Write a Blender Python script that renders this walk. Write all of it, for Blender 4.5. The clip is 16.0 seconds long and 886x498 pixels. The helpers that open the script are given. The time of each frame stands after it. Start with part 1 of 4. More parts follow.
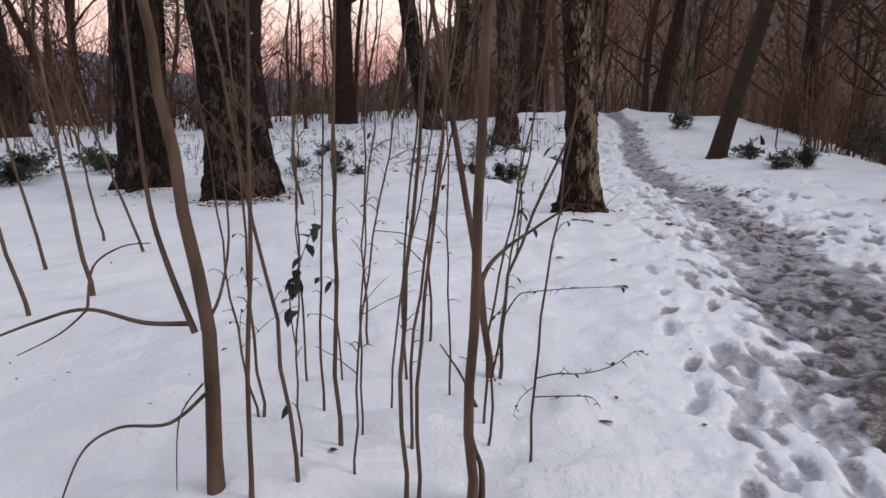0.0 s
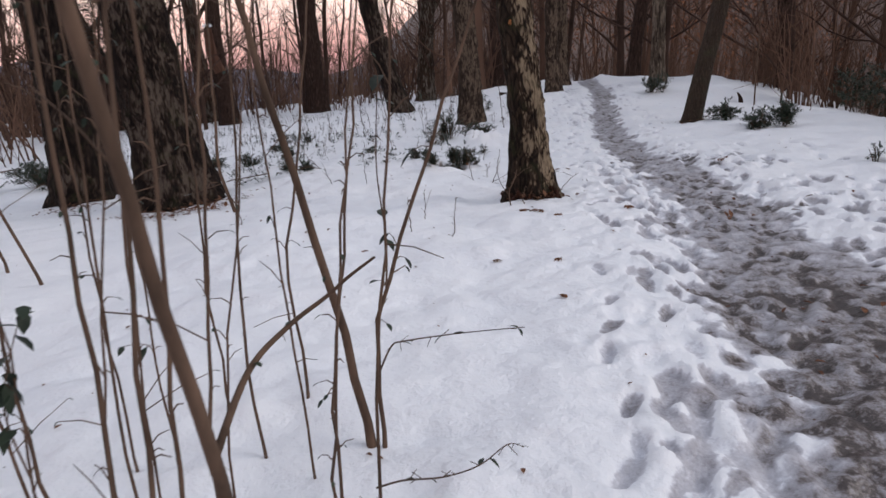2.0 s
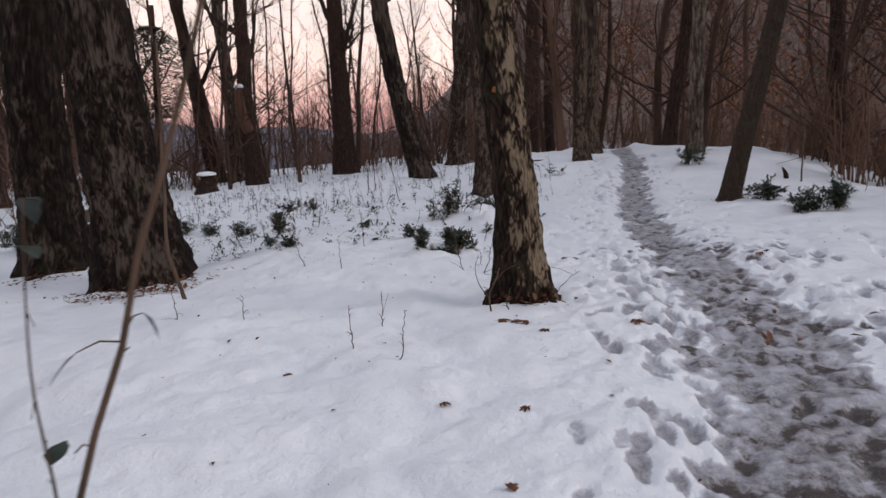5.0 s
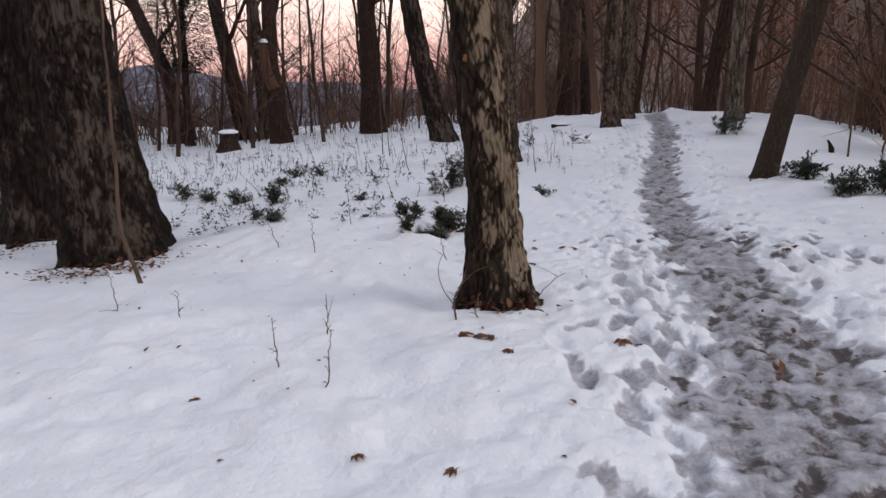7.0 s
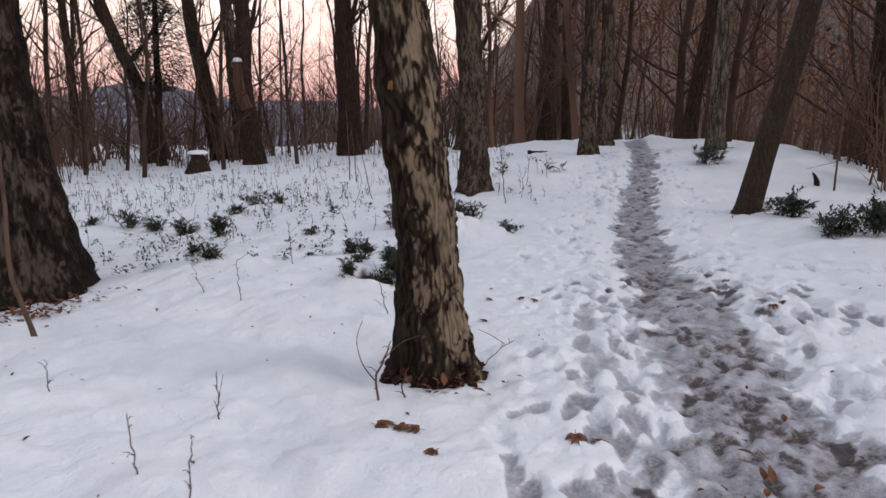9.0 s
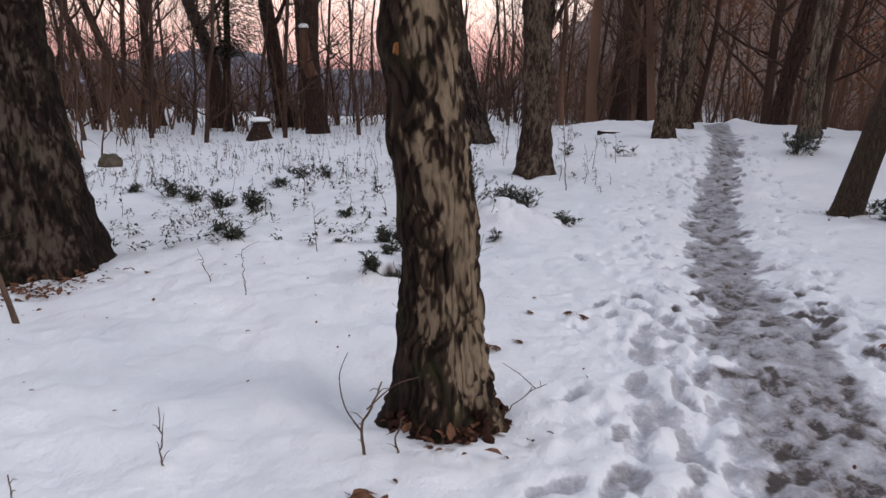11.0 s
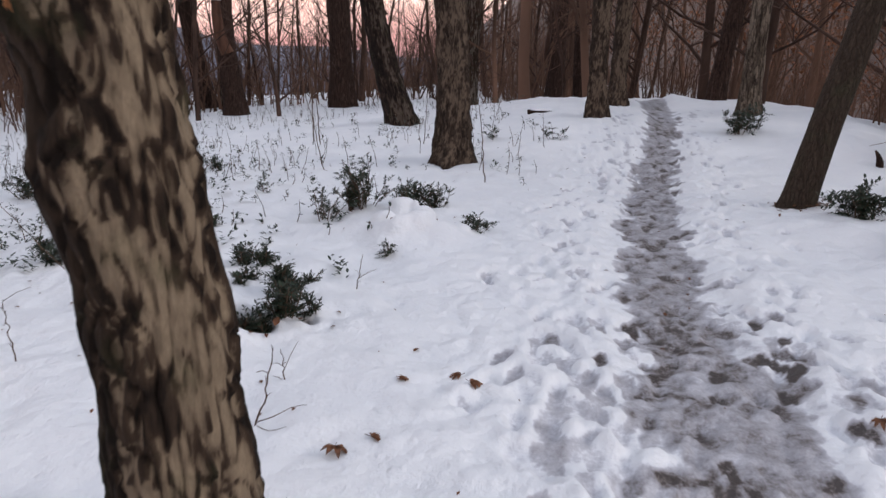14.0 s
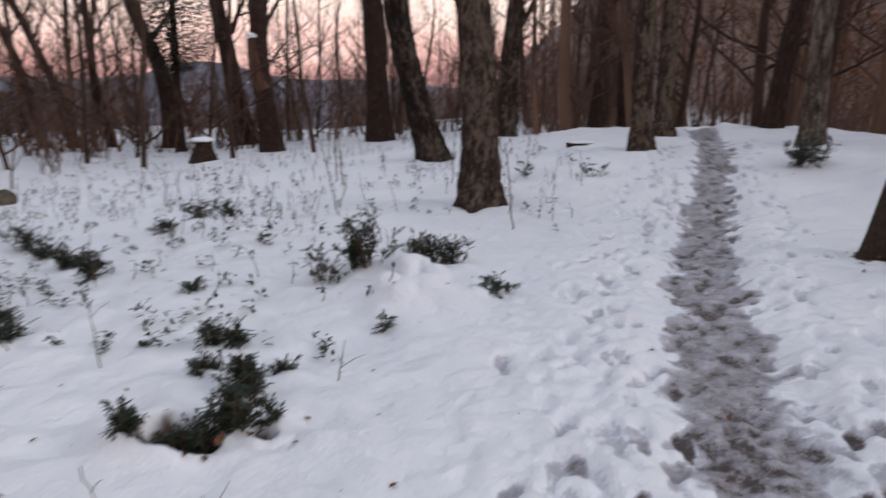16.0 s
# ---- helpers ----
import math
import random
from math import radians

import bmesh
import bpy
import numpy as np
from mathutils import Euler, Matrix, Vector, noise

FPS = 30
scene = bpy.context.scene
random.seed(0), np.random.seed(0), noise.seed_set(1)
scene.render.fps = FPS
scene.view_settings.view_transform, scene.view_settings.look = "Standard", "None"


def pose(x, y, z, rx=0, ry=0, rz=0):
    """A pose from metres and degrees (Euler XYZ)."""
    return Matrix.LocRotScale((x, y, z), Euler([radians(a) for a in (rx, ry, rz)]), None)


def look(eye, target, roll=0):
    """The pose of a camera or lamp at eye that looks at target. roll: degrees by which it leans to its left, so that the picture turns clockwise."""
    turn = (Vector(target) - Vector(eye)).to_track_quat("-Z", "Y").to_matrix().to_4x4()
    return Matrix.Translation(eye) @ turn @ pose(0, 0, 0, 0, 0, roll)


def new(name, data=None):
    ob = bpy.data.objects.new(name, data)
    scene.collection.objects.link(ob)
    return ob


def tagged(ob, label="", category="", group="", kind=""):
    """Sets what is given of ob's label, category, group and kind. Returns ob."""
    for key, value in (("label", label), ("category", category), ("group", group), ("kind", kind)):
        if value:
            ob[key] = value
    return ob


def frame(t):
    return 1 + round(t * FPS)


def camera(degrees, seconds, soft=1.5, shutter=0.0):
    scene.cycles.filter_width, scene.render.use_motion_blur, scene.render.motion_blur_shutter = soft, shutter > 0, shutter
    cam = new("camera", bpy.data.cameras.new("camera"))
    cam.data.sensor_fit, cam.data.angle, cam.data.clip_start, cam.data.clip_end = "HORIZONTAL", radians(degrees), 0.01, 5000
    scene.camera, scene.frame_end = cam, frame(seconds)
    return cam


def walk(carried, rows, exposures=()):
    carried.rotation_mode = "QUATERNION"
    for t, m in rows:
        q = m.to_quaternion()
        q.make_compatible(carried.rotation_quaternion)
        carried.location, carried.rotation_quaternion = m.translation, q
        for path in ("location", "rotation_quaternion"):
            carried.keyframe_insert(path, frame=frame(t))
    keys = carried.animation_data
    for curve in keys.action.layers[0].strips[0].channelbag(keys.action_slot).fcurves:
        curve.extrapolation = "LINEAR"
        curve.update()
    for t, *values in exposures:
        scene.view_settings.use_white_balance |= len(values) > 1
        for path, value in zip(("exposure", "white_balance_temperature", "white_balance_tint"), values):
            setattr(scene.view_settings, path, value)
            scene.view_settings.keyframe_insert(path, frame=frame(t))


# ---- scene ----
cam = camera(63.8, 16.0, shutter=0.5)
PATH = [
    (0, (-1.468, -2.085, 1.256), (-1.398, -0.139, 0.8), 2.7),
    (0.5, (-1.383, -1.948, 1.253), (-1.341, -0.006, 0.779), 0.9),
    (1, (-1.306, -1.703, 1.239), (-1.161, 0.236, 0.77), 0.9),
    (1.5, (-1.06, -1.523, 1.26), (-0.931, 0.418, 0.795), 0.3),
    (2, (-0.911, -1.339, 1.295), (-0.833, 0.592, 0.781), -1.8),
    (2.5, (-0.876, -1.093, 1.279), (-0.671, 0.824, 0.747), -1.4),
    (3, (-0.703, -0.927, 1.28), (-0.283, 0.966, 0.791), -1.8),
    (3.5, (-0.54, -0.738, 1.304), (-0.158, 1.119, 0.668), -1.1),
    (4, (-0.487, -0.489, 1.289), (-0.169, 1.362, 0.604), 1.1),
    (4.5, (-0.485, -0.279, 1.364), (-0.297, 1.661, 0.914), -0.4),
    (4.7, (-0.424, -0.209, 1.362), (-0.399, 1.76, 1.017), -1.2),
    (7, (0.18, 0.701, 1.472), (0.043, 2.641, 1.007), -0.0),
    (7.5, (0.246, 0.911, 1.487), (0.105, 2.853, 1.031), 0.2),
    (8, (0.248, 1.194, 1.494), (0.115, 3.136, 1.037), -0.1),
    (8.2, (0.28, 1.242, 1.517), (0.186, 3.204, 1.14), 0.8),
    (10.5, (0.616, 2.226, 1.531), (0.471, 4.158, 1.035), 1.7),
    (11, (0.607, 2.413, 1.521), (0.331, 4.334, 1.035), 2.6),
    (11.5, (0.594, 2.619, 1.518), (0.432, 4.548, 1.015), 2.1),
    (12, (0.768, 2.839, 1.536), (0.57, 4.76, 1.017), 2.2),
    (12.5, (0.79, 3.004, 1.54), (0.575, 4.938, 1.078), 2.4),
    (13, (0.77, 3.239, 1.542), (0.699, 5.184, 1.085), 2.6),
    (13.5, (0.905, 3.525, 1.538), (0.888, 5.464, 1.047), 1.3),
    (14, (0.923, 3.798, 1.533), (0.801, 5.719, 0.99), 2.1),
    (14.5, (0.92, 4.071, 1.552), (0.98, 5.997, 1.017), 3.5),
    (15, (1.043, 4.316, 1.566), (0.893, 6.254, 1.095), 1.7),
    (15.5, (1.135, 4.478, 1.558), (0.708, 6.367, 1.058), 0.7),
    (16, (1.099, 4.779, 1.568), (0.843, 6.706, 1.1), 0.6),
]
EXPOSURES = [(0, -0.25), (1.5, -0.19), (2.5, -0.21), (3.5, -0.34), (4.2, -0.40), (7, -0.21), (10.5, -0.17), (13, -0.08), (14.5, -0.02), (15.3, -0.12), (16, -0.20)]
walk(cam, [(t, look(eye, target, roll)) for t, eye, target, roll in PATH], EXPOSURES)
SKY = 0.92

# world and light: overcast dusk, pink low on the horizon
world = bpy.data.worlds.new("dusk_sky")
scene.world = world
world.use_nodes = True
wn, wl = world.node_tree.nodes, world.node_tree.links
wn.clear()
w_out = wn.new("ShaderNodeOutputWorld")
w_bg = wn.new("ShaderNodeBackground")
w_sky = wn.new("ShaderNodeTexSky")
w_sky.sky_type, w_sky.sun_disc = "NISHITA", False
w_sky.sun_elevation, w_sky.sun_rotation = radians(28), radians(105)
w_co = wn.new("ShaderNodeTexCoord")
w_sep = wn.new("ShaderNodeSeparateXYZ")
w_ramp = wn.new("ShaderNodeValToRGB")
w_noise = wn.new("ShaderNodeTexNoise")
w_noise.inputs["Scale"].default_value = 3.0
w_map = wn.new("ShaderNodeMapping")
w_map.inputs["Scale"].default_value = (1, 1, 7)
w_add = wn.new("ShaderNodeMath")
w_add.operation = "MULTIPLY_ADD"
w_add.inputs[1].default_value = 0.09
els = w_ramp.color_ramp.elements
els[0].position, els[0].color = 0.0, (0.66, 0.36, 0.39, 1)
els[1].position, els[1].color = 1.0, (0.62, 0.68, 0.86, 1)
for pos, col in ((0.05, (1.15, 0.60, 0.57, 1)), (0.085, (1.75, 1.10, 0.98, 1)), (0.14, (2.0, 1.58, 1.42, 1)), (0.32, (1.05, 1.08, 1.16, 1))):
    e = els.new(pos)
    e.color = col
w_mix = wn.new("ShaderNodeMixRGB")
w_mix.inputs[0].default_value = 0.004
wl.new(w_co.outputs["Generated"], w_sep.inputs[0])
wl.new(w_co.outputs["Generated"], w_map.inputs[0])
wl.new(w_map.outputs[0], w_noise.inputs["Vector"])
wl.new(w_noise.outputs[0], w_add.inputs[0])
wl.new(w_sep.outputs[2], w_add.inputs[2])
wl.new(w_add.outputs[0], w_ramp.inputs[0])
wl.new(w_ramp.outputs[0], w_mix.inputs[1])
wl.new(w_sky.outputs[0], w_mix.inputs[2])
wl.new(w_mix.outputs[0], w_bg.inputs[0])
w_bg.inputs[1].default_value = SKY
wl.new(w_bg.outputs[0], w_out.inputs[0])

sun = new("sun", bpy.data.lights.new("sun", "SUN"))
sun.data.energy, sun.data.angle, sun.data.color = 1.6, radians(30), (1.0, 0.95, 0.94)
sun.matrix_world = look((44, -12, 26), (0, 0, 0))


# materials
def material(name, rough=0.8, spec=0.3):
    m = bpy.data.materials.new(name)
    m.use_nodes = True
    b = m.node_tree.nodes["Principled BSDF"]
    b.inputs["Roughness"].default_value = rough
    b.inputs["Specular IOR Level"].default_value = spec
    return m, m.node_tree.nodes, m.node_tree.links, b


def noise_node(n, l, scale, detail=4, stretch=None, rough=0.55, vec=None):
    t = n.new("ShaderNodeTexNoise")
    t.inputs["Scale"].default_value, t.inputs["Detail"].default_value, t.inputs["Roughness"].default_value = scale, detail, rough
    if vec is None:
        vec = n.new("ShaderNodeTexCoord").outputs["Object"]
    if stretch:
        mp = n.new("ShaderNodeMapping")
        mp.inputs["Scale"].default_value = stretch
        l.new(vec, mp.inputs[0])
        vec = mp.outputs[0]
    l.new(vec, t.inputs["Vector"])
    return t.outputs[0]


def ramp(n, l, fac, stops):
    r = n.new("ShaderNodeValToRGB")
    e = r.color_ramp.elements
    while len(e) < len(stops):
        e.new(0.5)
    for i, (p, c) in enumerate(stops):
        e[i].position, e[i].color = p, (*c, 1) if len(c) == 3 else c
    l.new(fac, r.inputs[0])
    return r.outputs[0]


def mix(n, l, fac, a, b):
    m = n.new("ShaderNodeMixRGB")
    for i, v in enumerate((fac, a, b)):
        if isinstance(v, (int, float)):
            m.inputs[i].default_value = v
        elif isinstance(v, tuple):
            m.inputs[i].default_value = (*v, 1)
        else:
            l.new(v, m.inputs[i])
    return m.outputs[0]


def bump(n, l, b, height, strength, dist):
    k = n.new("ShaderNodeBump")
    k.inputs["Strength"].default_value, k.inputs["Distance"].default_value = strength, dist
    l.new(height, k.inputs["Height"])
    l.new(k.outputs[0], b.inputs["Normal"])


def bark_material(name, dark, mid, light, patch=0.55, moss=0.0, scale=1.0):
    """Loose vertical plates: dark cracks, brown plates, and paler wood where they flaked off."""
    m, n, l, b = material(name, 0.9, 0.12)
    warp = n.new("ShaderNodeTexNoise")
    warp.inputs["Scale"].default_value = 15 * scale
    co = n.new("ShaderNodeTexCoord").outputs["Object"]
    l.new(co, warp.inputs["Vector"])
    add = n.new("ShaderNodeMixRGB")
    add.blend_type = "ADD"
    add.inputs[0].default_value = 0.03 / scale
    l.new(co, add.inputs[1])
    l.new(warp.outputs["Color"], add.inputs[2])
    vec = add.outputs[0]
    mp = n.new("ShaderNodeMapping")
    mp.inputs["Scale"].default_value = (1, 1, 0.26)
    l.new(vec, mp.inputs[0])
    cells, cracks = n.new("ShaderNodeTexVoronoi"), n.new("ShaderNodeTexVoronoi")
    cracks.feature = "DISTANCE_TO_EDGE"
    for v in (cells, cracks):
        v.inputs["Scale"].default_value = 24 * scale
        l.new(mp.outputs[0], v.inputs["Vector"])
    sep = n.new("ShaderNodeSeparateXYZ")
    l.new(cells.outputs["Color"], sep.inputs[0])
    big = noise_node(n, l, 3.4 * scale, 4, (1, 1, 0.4), 0.6)
    fib = noise_node(n, l, 40 * scale, 6, (1, 1, 0.11), 0.65, vec)
    grain = noise_node(n, l, 110 * scale, 5, (1, 1, 0.25), 0.6)
    sumf = n.new("ShaderNodeMath")
    sumf.operation = "MULTIPLY_ADD"
    sumf.inputs[1].default_value = 0.22
    l.new(sep.outputs[0], sumf.inputs[0])
    bw = n.new("ShaderNodeMath")
    bw.operation = "MULTIPLY"
    bw.inputs[1].default_value = 0.6
    l.new(big, bw.inputs[0])
    l.new(bw.outputs[0], sumf.inputs[2])
    sum2 = n.new("ShaderNodeMath")
    sum2.operation = "MULTIPLY_ADD"
    sum2.inputs[1].default_value = 0.75
    l.new(fib, sum2.inputs[0])
    l.new(sumf.outputs[0], sum2.inputs[2])
    e0 = patch + 0.295
    pf = ramp(n, l, sum2.outputs[0], [(e0 - 0.04, (0, 0, 0)), (e0 + 0.05, (1, 1, 1))])
    c1 = ramp(n, l, fib, [(0.35, dark), (0.52, mid), (0.68, tuple(v * 1.6 for v in mid))])
    c2 = ramp(n, l, fib, [(0.32, mid), (0.45, light), (0.70, tuple(v * 0.7 for v in light))])
    c = mix(n, l, pf, c1, c2)
    ck = ramp(n, l, cracks.outputs["Distance"], [(0.0, (1, 1, 1)), (0.07, (0, 0, 0))])
    ckm = n.new("ShaderNodeMath")
    ckm.operation = "MULTIPLY"
    ckm.inputs[1].default_value = 0.6
    l.new(ck, ckm.inputs[0])
    c = mix(n, l, ckm.outputs[0], c, dark)
    plates = ramp(n, l, cracks.outputs["Distance"], [(0.0, (0, 0, 0)), (0.16, (1, 1, 1))])
    gv = ramp(n, l, grain, [(0.3, (0.5, 0.5, 0.5)), (0.7, (1.25, 1.25, 1.25))])
    mu = n.new("ShaderNodeMixRGB")
    mu.blend_type = "MULTIPLY"
    mu.inputs[0].default_value = 0.85
    l.new(c, mu.inputs[1])
    l.new(gv, mu.inputs[2])
    c = mu.outputs[0]
    if moss:
        mf = ramp(n, l, noise_node(n, l, 5, 5), [(0.5, (0, 0, 0)), (0.75, (moss, moss, moss))])
        c = mix(n, l, mf, c, (0.05, 0.06, 0.03))
    l.new(c, b.inputs["Base Color"])
    hs = n.new("ShaderNodeMath")
    hs.operation = "MULTIPLY_ADD"
    hs.inputs[1].default_value = 0.55
    l.new(fib, hs.inputs[0])
    l.new(plates, hs.inputs[2])
    h2 = n.new("ShaderNodeMath")
    h2.operation = "MULTIPLY_ADD"
    h2.inputs[1].default_value = -0.4
    l.new(pf, h2.inputs[0])
    l.new(hs.outputs[0], h2.inputs[2])
    bump(n, l, b, h2.outputs[0], 0.9, 0.02)
    return m


def plated_material(name, dark, mid, light, moss=0.0):
    """Bark whose raised plates are dark and whose flaked-off hollows are pale, after the trunk's own relief."""
    m, n, l, b = material(name, 0.88, 0.15)
    at_ = n.new("ShaderNodeAttribute")
    at_.attribute_name = "plate"
    fib = noise_node(n, l, 34, 6, (1, 1, 0.14), 0.65)
    blot = noise_node(n, l, 9, 5, (1, 1, 0.5), 0.6)
    grain = noise_node(n, l, 120, 5, (1, 1, 0.35), 0.65)
    val = at_.outputs["Fac"]
    for src, amount in ((fib, 1.0), (blot, 0.7), (grain, 0.5)):
        mad, off = n.new("ShaderNodeMath"), n.new("ShaderNodeMath")
        mad.operation, off.operation = "MULTIPLY_ADD", "SUBTRACT"
        l.new(src, off.inputs[0])
        off.inputs[1].default_value = 0.5
        l.new(off.outputs[0], mad.inputs[0])
        mad.inputs[1].default_value = amount
        l.new(val, mad.inputs[2])
        val = mad.outputs[0]
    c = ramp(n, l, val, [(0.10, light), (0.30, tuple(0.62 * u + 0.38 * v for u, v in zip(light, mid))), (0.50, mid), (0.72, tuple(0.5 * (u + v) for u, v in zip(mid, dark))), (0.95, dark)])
    gv = ramp(n, l, grain, [(0.3, (0.62, 0.62, 0.62)), (0.7, (1.18, 1.18, 1.18))])
    mu = n.new("ShaderNodeMixRGB")
    mu.blend_type = "MULTIPLY"
    mu.inputs[0].default_value = 0.8
    l.new(c, mu.inputs[1])
    l.new(gv, mu.inputs[2])
    c = mu.outputs[0]
    if moss:
        mf = ramp(n, l, noise_node(n, l, 6, 5), [(0.54, (0, 0, 0)), (0.74, (moss, moss, moss))])
        c = mix(n, l, mf, c, (0.045, 0.05, 0.02))
    l.new(c, b.inputs["Base Color"])
    hs = n.new("ShaderNodeMath")
    hs.operation = "MULTIPLY_ADD"
    hs.inputs[1].default_value = 0.45
    l.new(grain, hs.inputs[0])
    l.new(fib, hs.inputs[2])
    bump(n, l, b, hs.outputs[0], 0.9, 0.012)
    return m


PLATE_A = plated_material("flaking_plated_bark", (0.010, 0.006, 0.004), (0.052, 0.033, 0.022), (0.24, 0.178, 0.120), 0.4)
PLATE_B = plated_material("old_plated_bark", (0.008, 0.005, 0.004), (0.032, 0.020, 0.015), (0.092, 0.069, 0.054), 0.3)
PLATE_D = plated_material("furrowed_plated_bark", (0.024, 0.016, 0.012), (0.070, 0.048, 0.035), (0.15, 0.108, 0.078))
WOOD, n_, l_, b_ = material("dark_branch_bark", 0.9, 0.15)
l_.new(ramp(n_, l_, noise_node(n_, l_, 3, 4, (1, 1, 0.3)), [(0.3, (0.028, 0.017, 0.013)), (0.7, (0.090, 0.053, 0.040))]), b_.inputs["Base Color"])
ROT, n_, l_, b_ = material("rotten_bark", 0.85, 0.2)
l_.new(ramp(n_, l_, noise_node(n_, l_, 26, 6, None, 0.7), [(0.32, (0.012, 0.006, 0.004)), (0.55, (0.045, 0.017, 0.010)), (0.75, (0.11, 0.045, 0.025))]), b_.inputs["Base Color"])
bump(n_, l_, b_, noise_node(n_, l_, 45, 6, None, 0.7), 1.0, 0.02)
BARK_B = bark_material("old_rough_bark", (0.012, 0.008, 0.006), (0.052, 0.032, 0.022), (0.19, 0.155, 0.13), 0.55, 0.2, 0.7)
BARK_C = bark_material("smooth_brown_bark", (0.045, 0.032, 0.024), (0.055, 0.039, 0.029), (0.075, 0.055, 0.043), 0.62, 0.3, 0.9)
BARK_D = bark_material("furrowed_grey_bark", (0.024, 0.017, 0.013), (0.10, 0.075, 0.056), (0.25, 0.195, 0.15), 0.49, 0, 0.8)
BARK_RED = bark_material("dark_reddish_bark", (0.018, 0.011, 0.009), (0.050, 0.029, 0.022), (0.10, 0.06, 0.045), 0.60, 0, 0.8)
TWIG, n_, l_, b_ = material("twig_bark", 0.85, 0.2)
l_.new(ramp(n_, l_, noise_node(n_, l_, 14, 4, (1, 1, 0.3)), [(0.3, (0.052, 0.033, 0.023)), (0.7, (0.145, 0.09, 0.062))]), b_.inputs["Base Color"])
FAR_TWIG, n_, l_, b_ = material("distant_twig_bark", 0.95, 0.1)
l_.new(ramp(n_, l_, noise_node(n_, l_, 0.25, 2), [(0.35, (0.070, 0.042, 0.031)), (0.65, (0.175, 0.100, 0.070))]), b_.inputs["Base Color"])
DRY, n_, l_, b_ = material("dry_leaf", 0.75, 0.2)
l_.new(ramp(n_, l_, noise_node(n_, l_, 30, 3), [(0.3, (0.055, 0.024, 0.014)), (0.7, (0.20, 0.088, 0.046))]), b_.inputs["Base Color"])
RUSSET, n_, l_, b_ = material("russet_leaf", 0.9, 0.1)
l_.new(ramp(n_, l_, noise_node(n_, l_, 0.6, 3), [(0.3, (0.13, 0.055, 0.030)), (0.7, (0.32, 0.135, 0.070))]), b_.inputs["Base Color"])
GREEN, n_, l_, b_ = material("evergreen_leaf", 0.5, 0.25)
l_.new(ramp(n_, l_, noise_node(n_, l_, 18, 3), [(0.3, (0.009, 0.015, 0.010)), (0.7, (0.034, 0.048, 0.028))]), b_.inputs["Base Color"])
SNOWCAP, n_, l_, b_ = material("snow_cap", 0.75, 0.25)
l_.new(ramp(n_, l_, noise_node(n_, l_, 9, 4), [(0.2, (0.80, 0.81, 0.84)), (0.8, (0.88, 0.88, 0.90))]), b_.inputs["Base Color"])
ROCK, n_, l_, b_ = material("mossy_rock", 0.9, 0.2)
l_.new(ramp(n_, l_, noise_node(n_, l_, 7, 6), [(0.35, (0.055, 0.045, 0.03)), (0.7, (0.14, 0.115, 0.085))]), b_.inputs["Base Color"])
FUNGUS, n_, l_, b_ = material("orange_wound", 0.8, 0.2)
l_.new(ramp(n_, l_, noise_node(n_, l_, 40, 4), [(0.3, (0.16, 0.06, 0.02)), (0.7, (0.42, 0.18, 0.07))]), b_.inputs["Base Color"])
CUT, n_, l_, b_ = material("split_wood", 0.85, 0.2)
l_.new(ramp(n_, l_, noise_node(n_, l_, 6, 4, (1, 1, 0.1)), [(0.35, (0.05, 0.022, 0.014)), (0.7, (0.14, 0.070, 0.045))]), b_.inputs["Base Color"])

GROUND, n_, l_, b_ = material("snowy_ground", 0.7, 0.6)
at = n_.new("ShaderNodeAttribute")
at.attribute_name = "slush"
lit = n_.new("ShaderNodeAttribute")
lit.attribute_name = "litter"
snow_c = ramp(n_, l_, noise_node(n_, l_, 1.3, 5), [(0.3, (0.75, 0.755, 0.785)), (0.7, (0.84, 0.835, 0.85))])
fine = noise_node(n_, l_, 42, 5, None, 0.6)
mid_ = noise_node(n_, l_, 7, 6, (1, 1, 0.2), 0.6)
sm = n_.new("ShaderNodeMath")
sm.operation = "MULTIPLY_ADD"
sm.inputs[1].default_value = 0.34
l_.new(mid_, sm.inputs[0])
l_.new(at.outputs["Fac"], sm.inputs[2])
sm2 = n_.new("ShaderNodeMath")
sm2.operation = "MULTIPLY_ADD"
sm2.inputs[1].default_value = 0.16
l_.new(fine, sm2.inputs[0])
l_.new(sm.outputs[0], sm2.inputs[2])
for size, amount in ((26, 1.3), (75, 1.0)):
    sub, mul = n_.new("ShaderNodeMath"), n_.new("ShaderNodeMath")
    sub.operation, mul.operation = "SUBTRACT", "MULTIPLY"
    l_.new(noise_node(n_, l_, size, 5, None, 0.6), sub.inputs[0])
    sub.inputs[1].default_value = 0.5
    l_.new(at.outputs["Fac"], mul.inputs[0])
    l_.new(sub.outputs[0], mul.inputs[1])
    mad = n_.new("ShaderNodeMath")
    mad.operation = "MULTIPLY_ADD"
    mad.inputs[1].default_value = amount
    l_.new(mul.outputs[0], mad.inputs[0])
    l_.new(sm2.outputs[0], mad.inputs[2])
    sm2 = mad
sf = ramp(n_, l_, sm2.outputs[0], [(0.30, (0, 0, 0)), (0.75, (1, 1, 1))])
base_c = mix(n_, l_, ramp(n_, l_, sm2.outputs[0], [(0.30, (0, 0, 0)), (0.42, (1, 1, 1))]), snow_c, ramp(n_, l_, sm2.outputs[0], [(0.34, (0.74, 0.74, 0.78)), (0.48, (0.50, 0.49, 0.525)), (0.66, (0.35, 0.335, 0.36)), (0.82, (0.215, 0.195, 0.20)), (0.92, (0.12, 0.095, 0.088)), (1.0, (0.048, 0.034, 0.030))]))
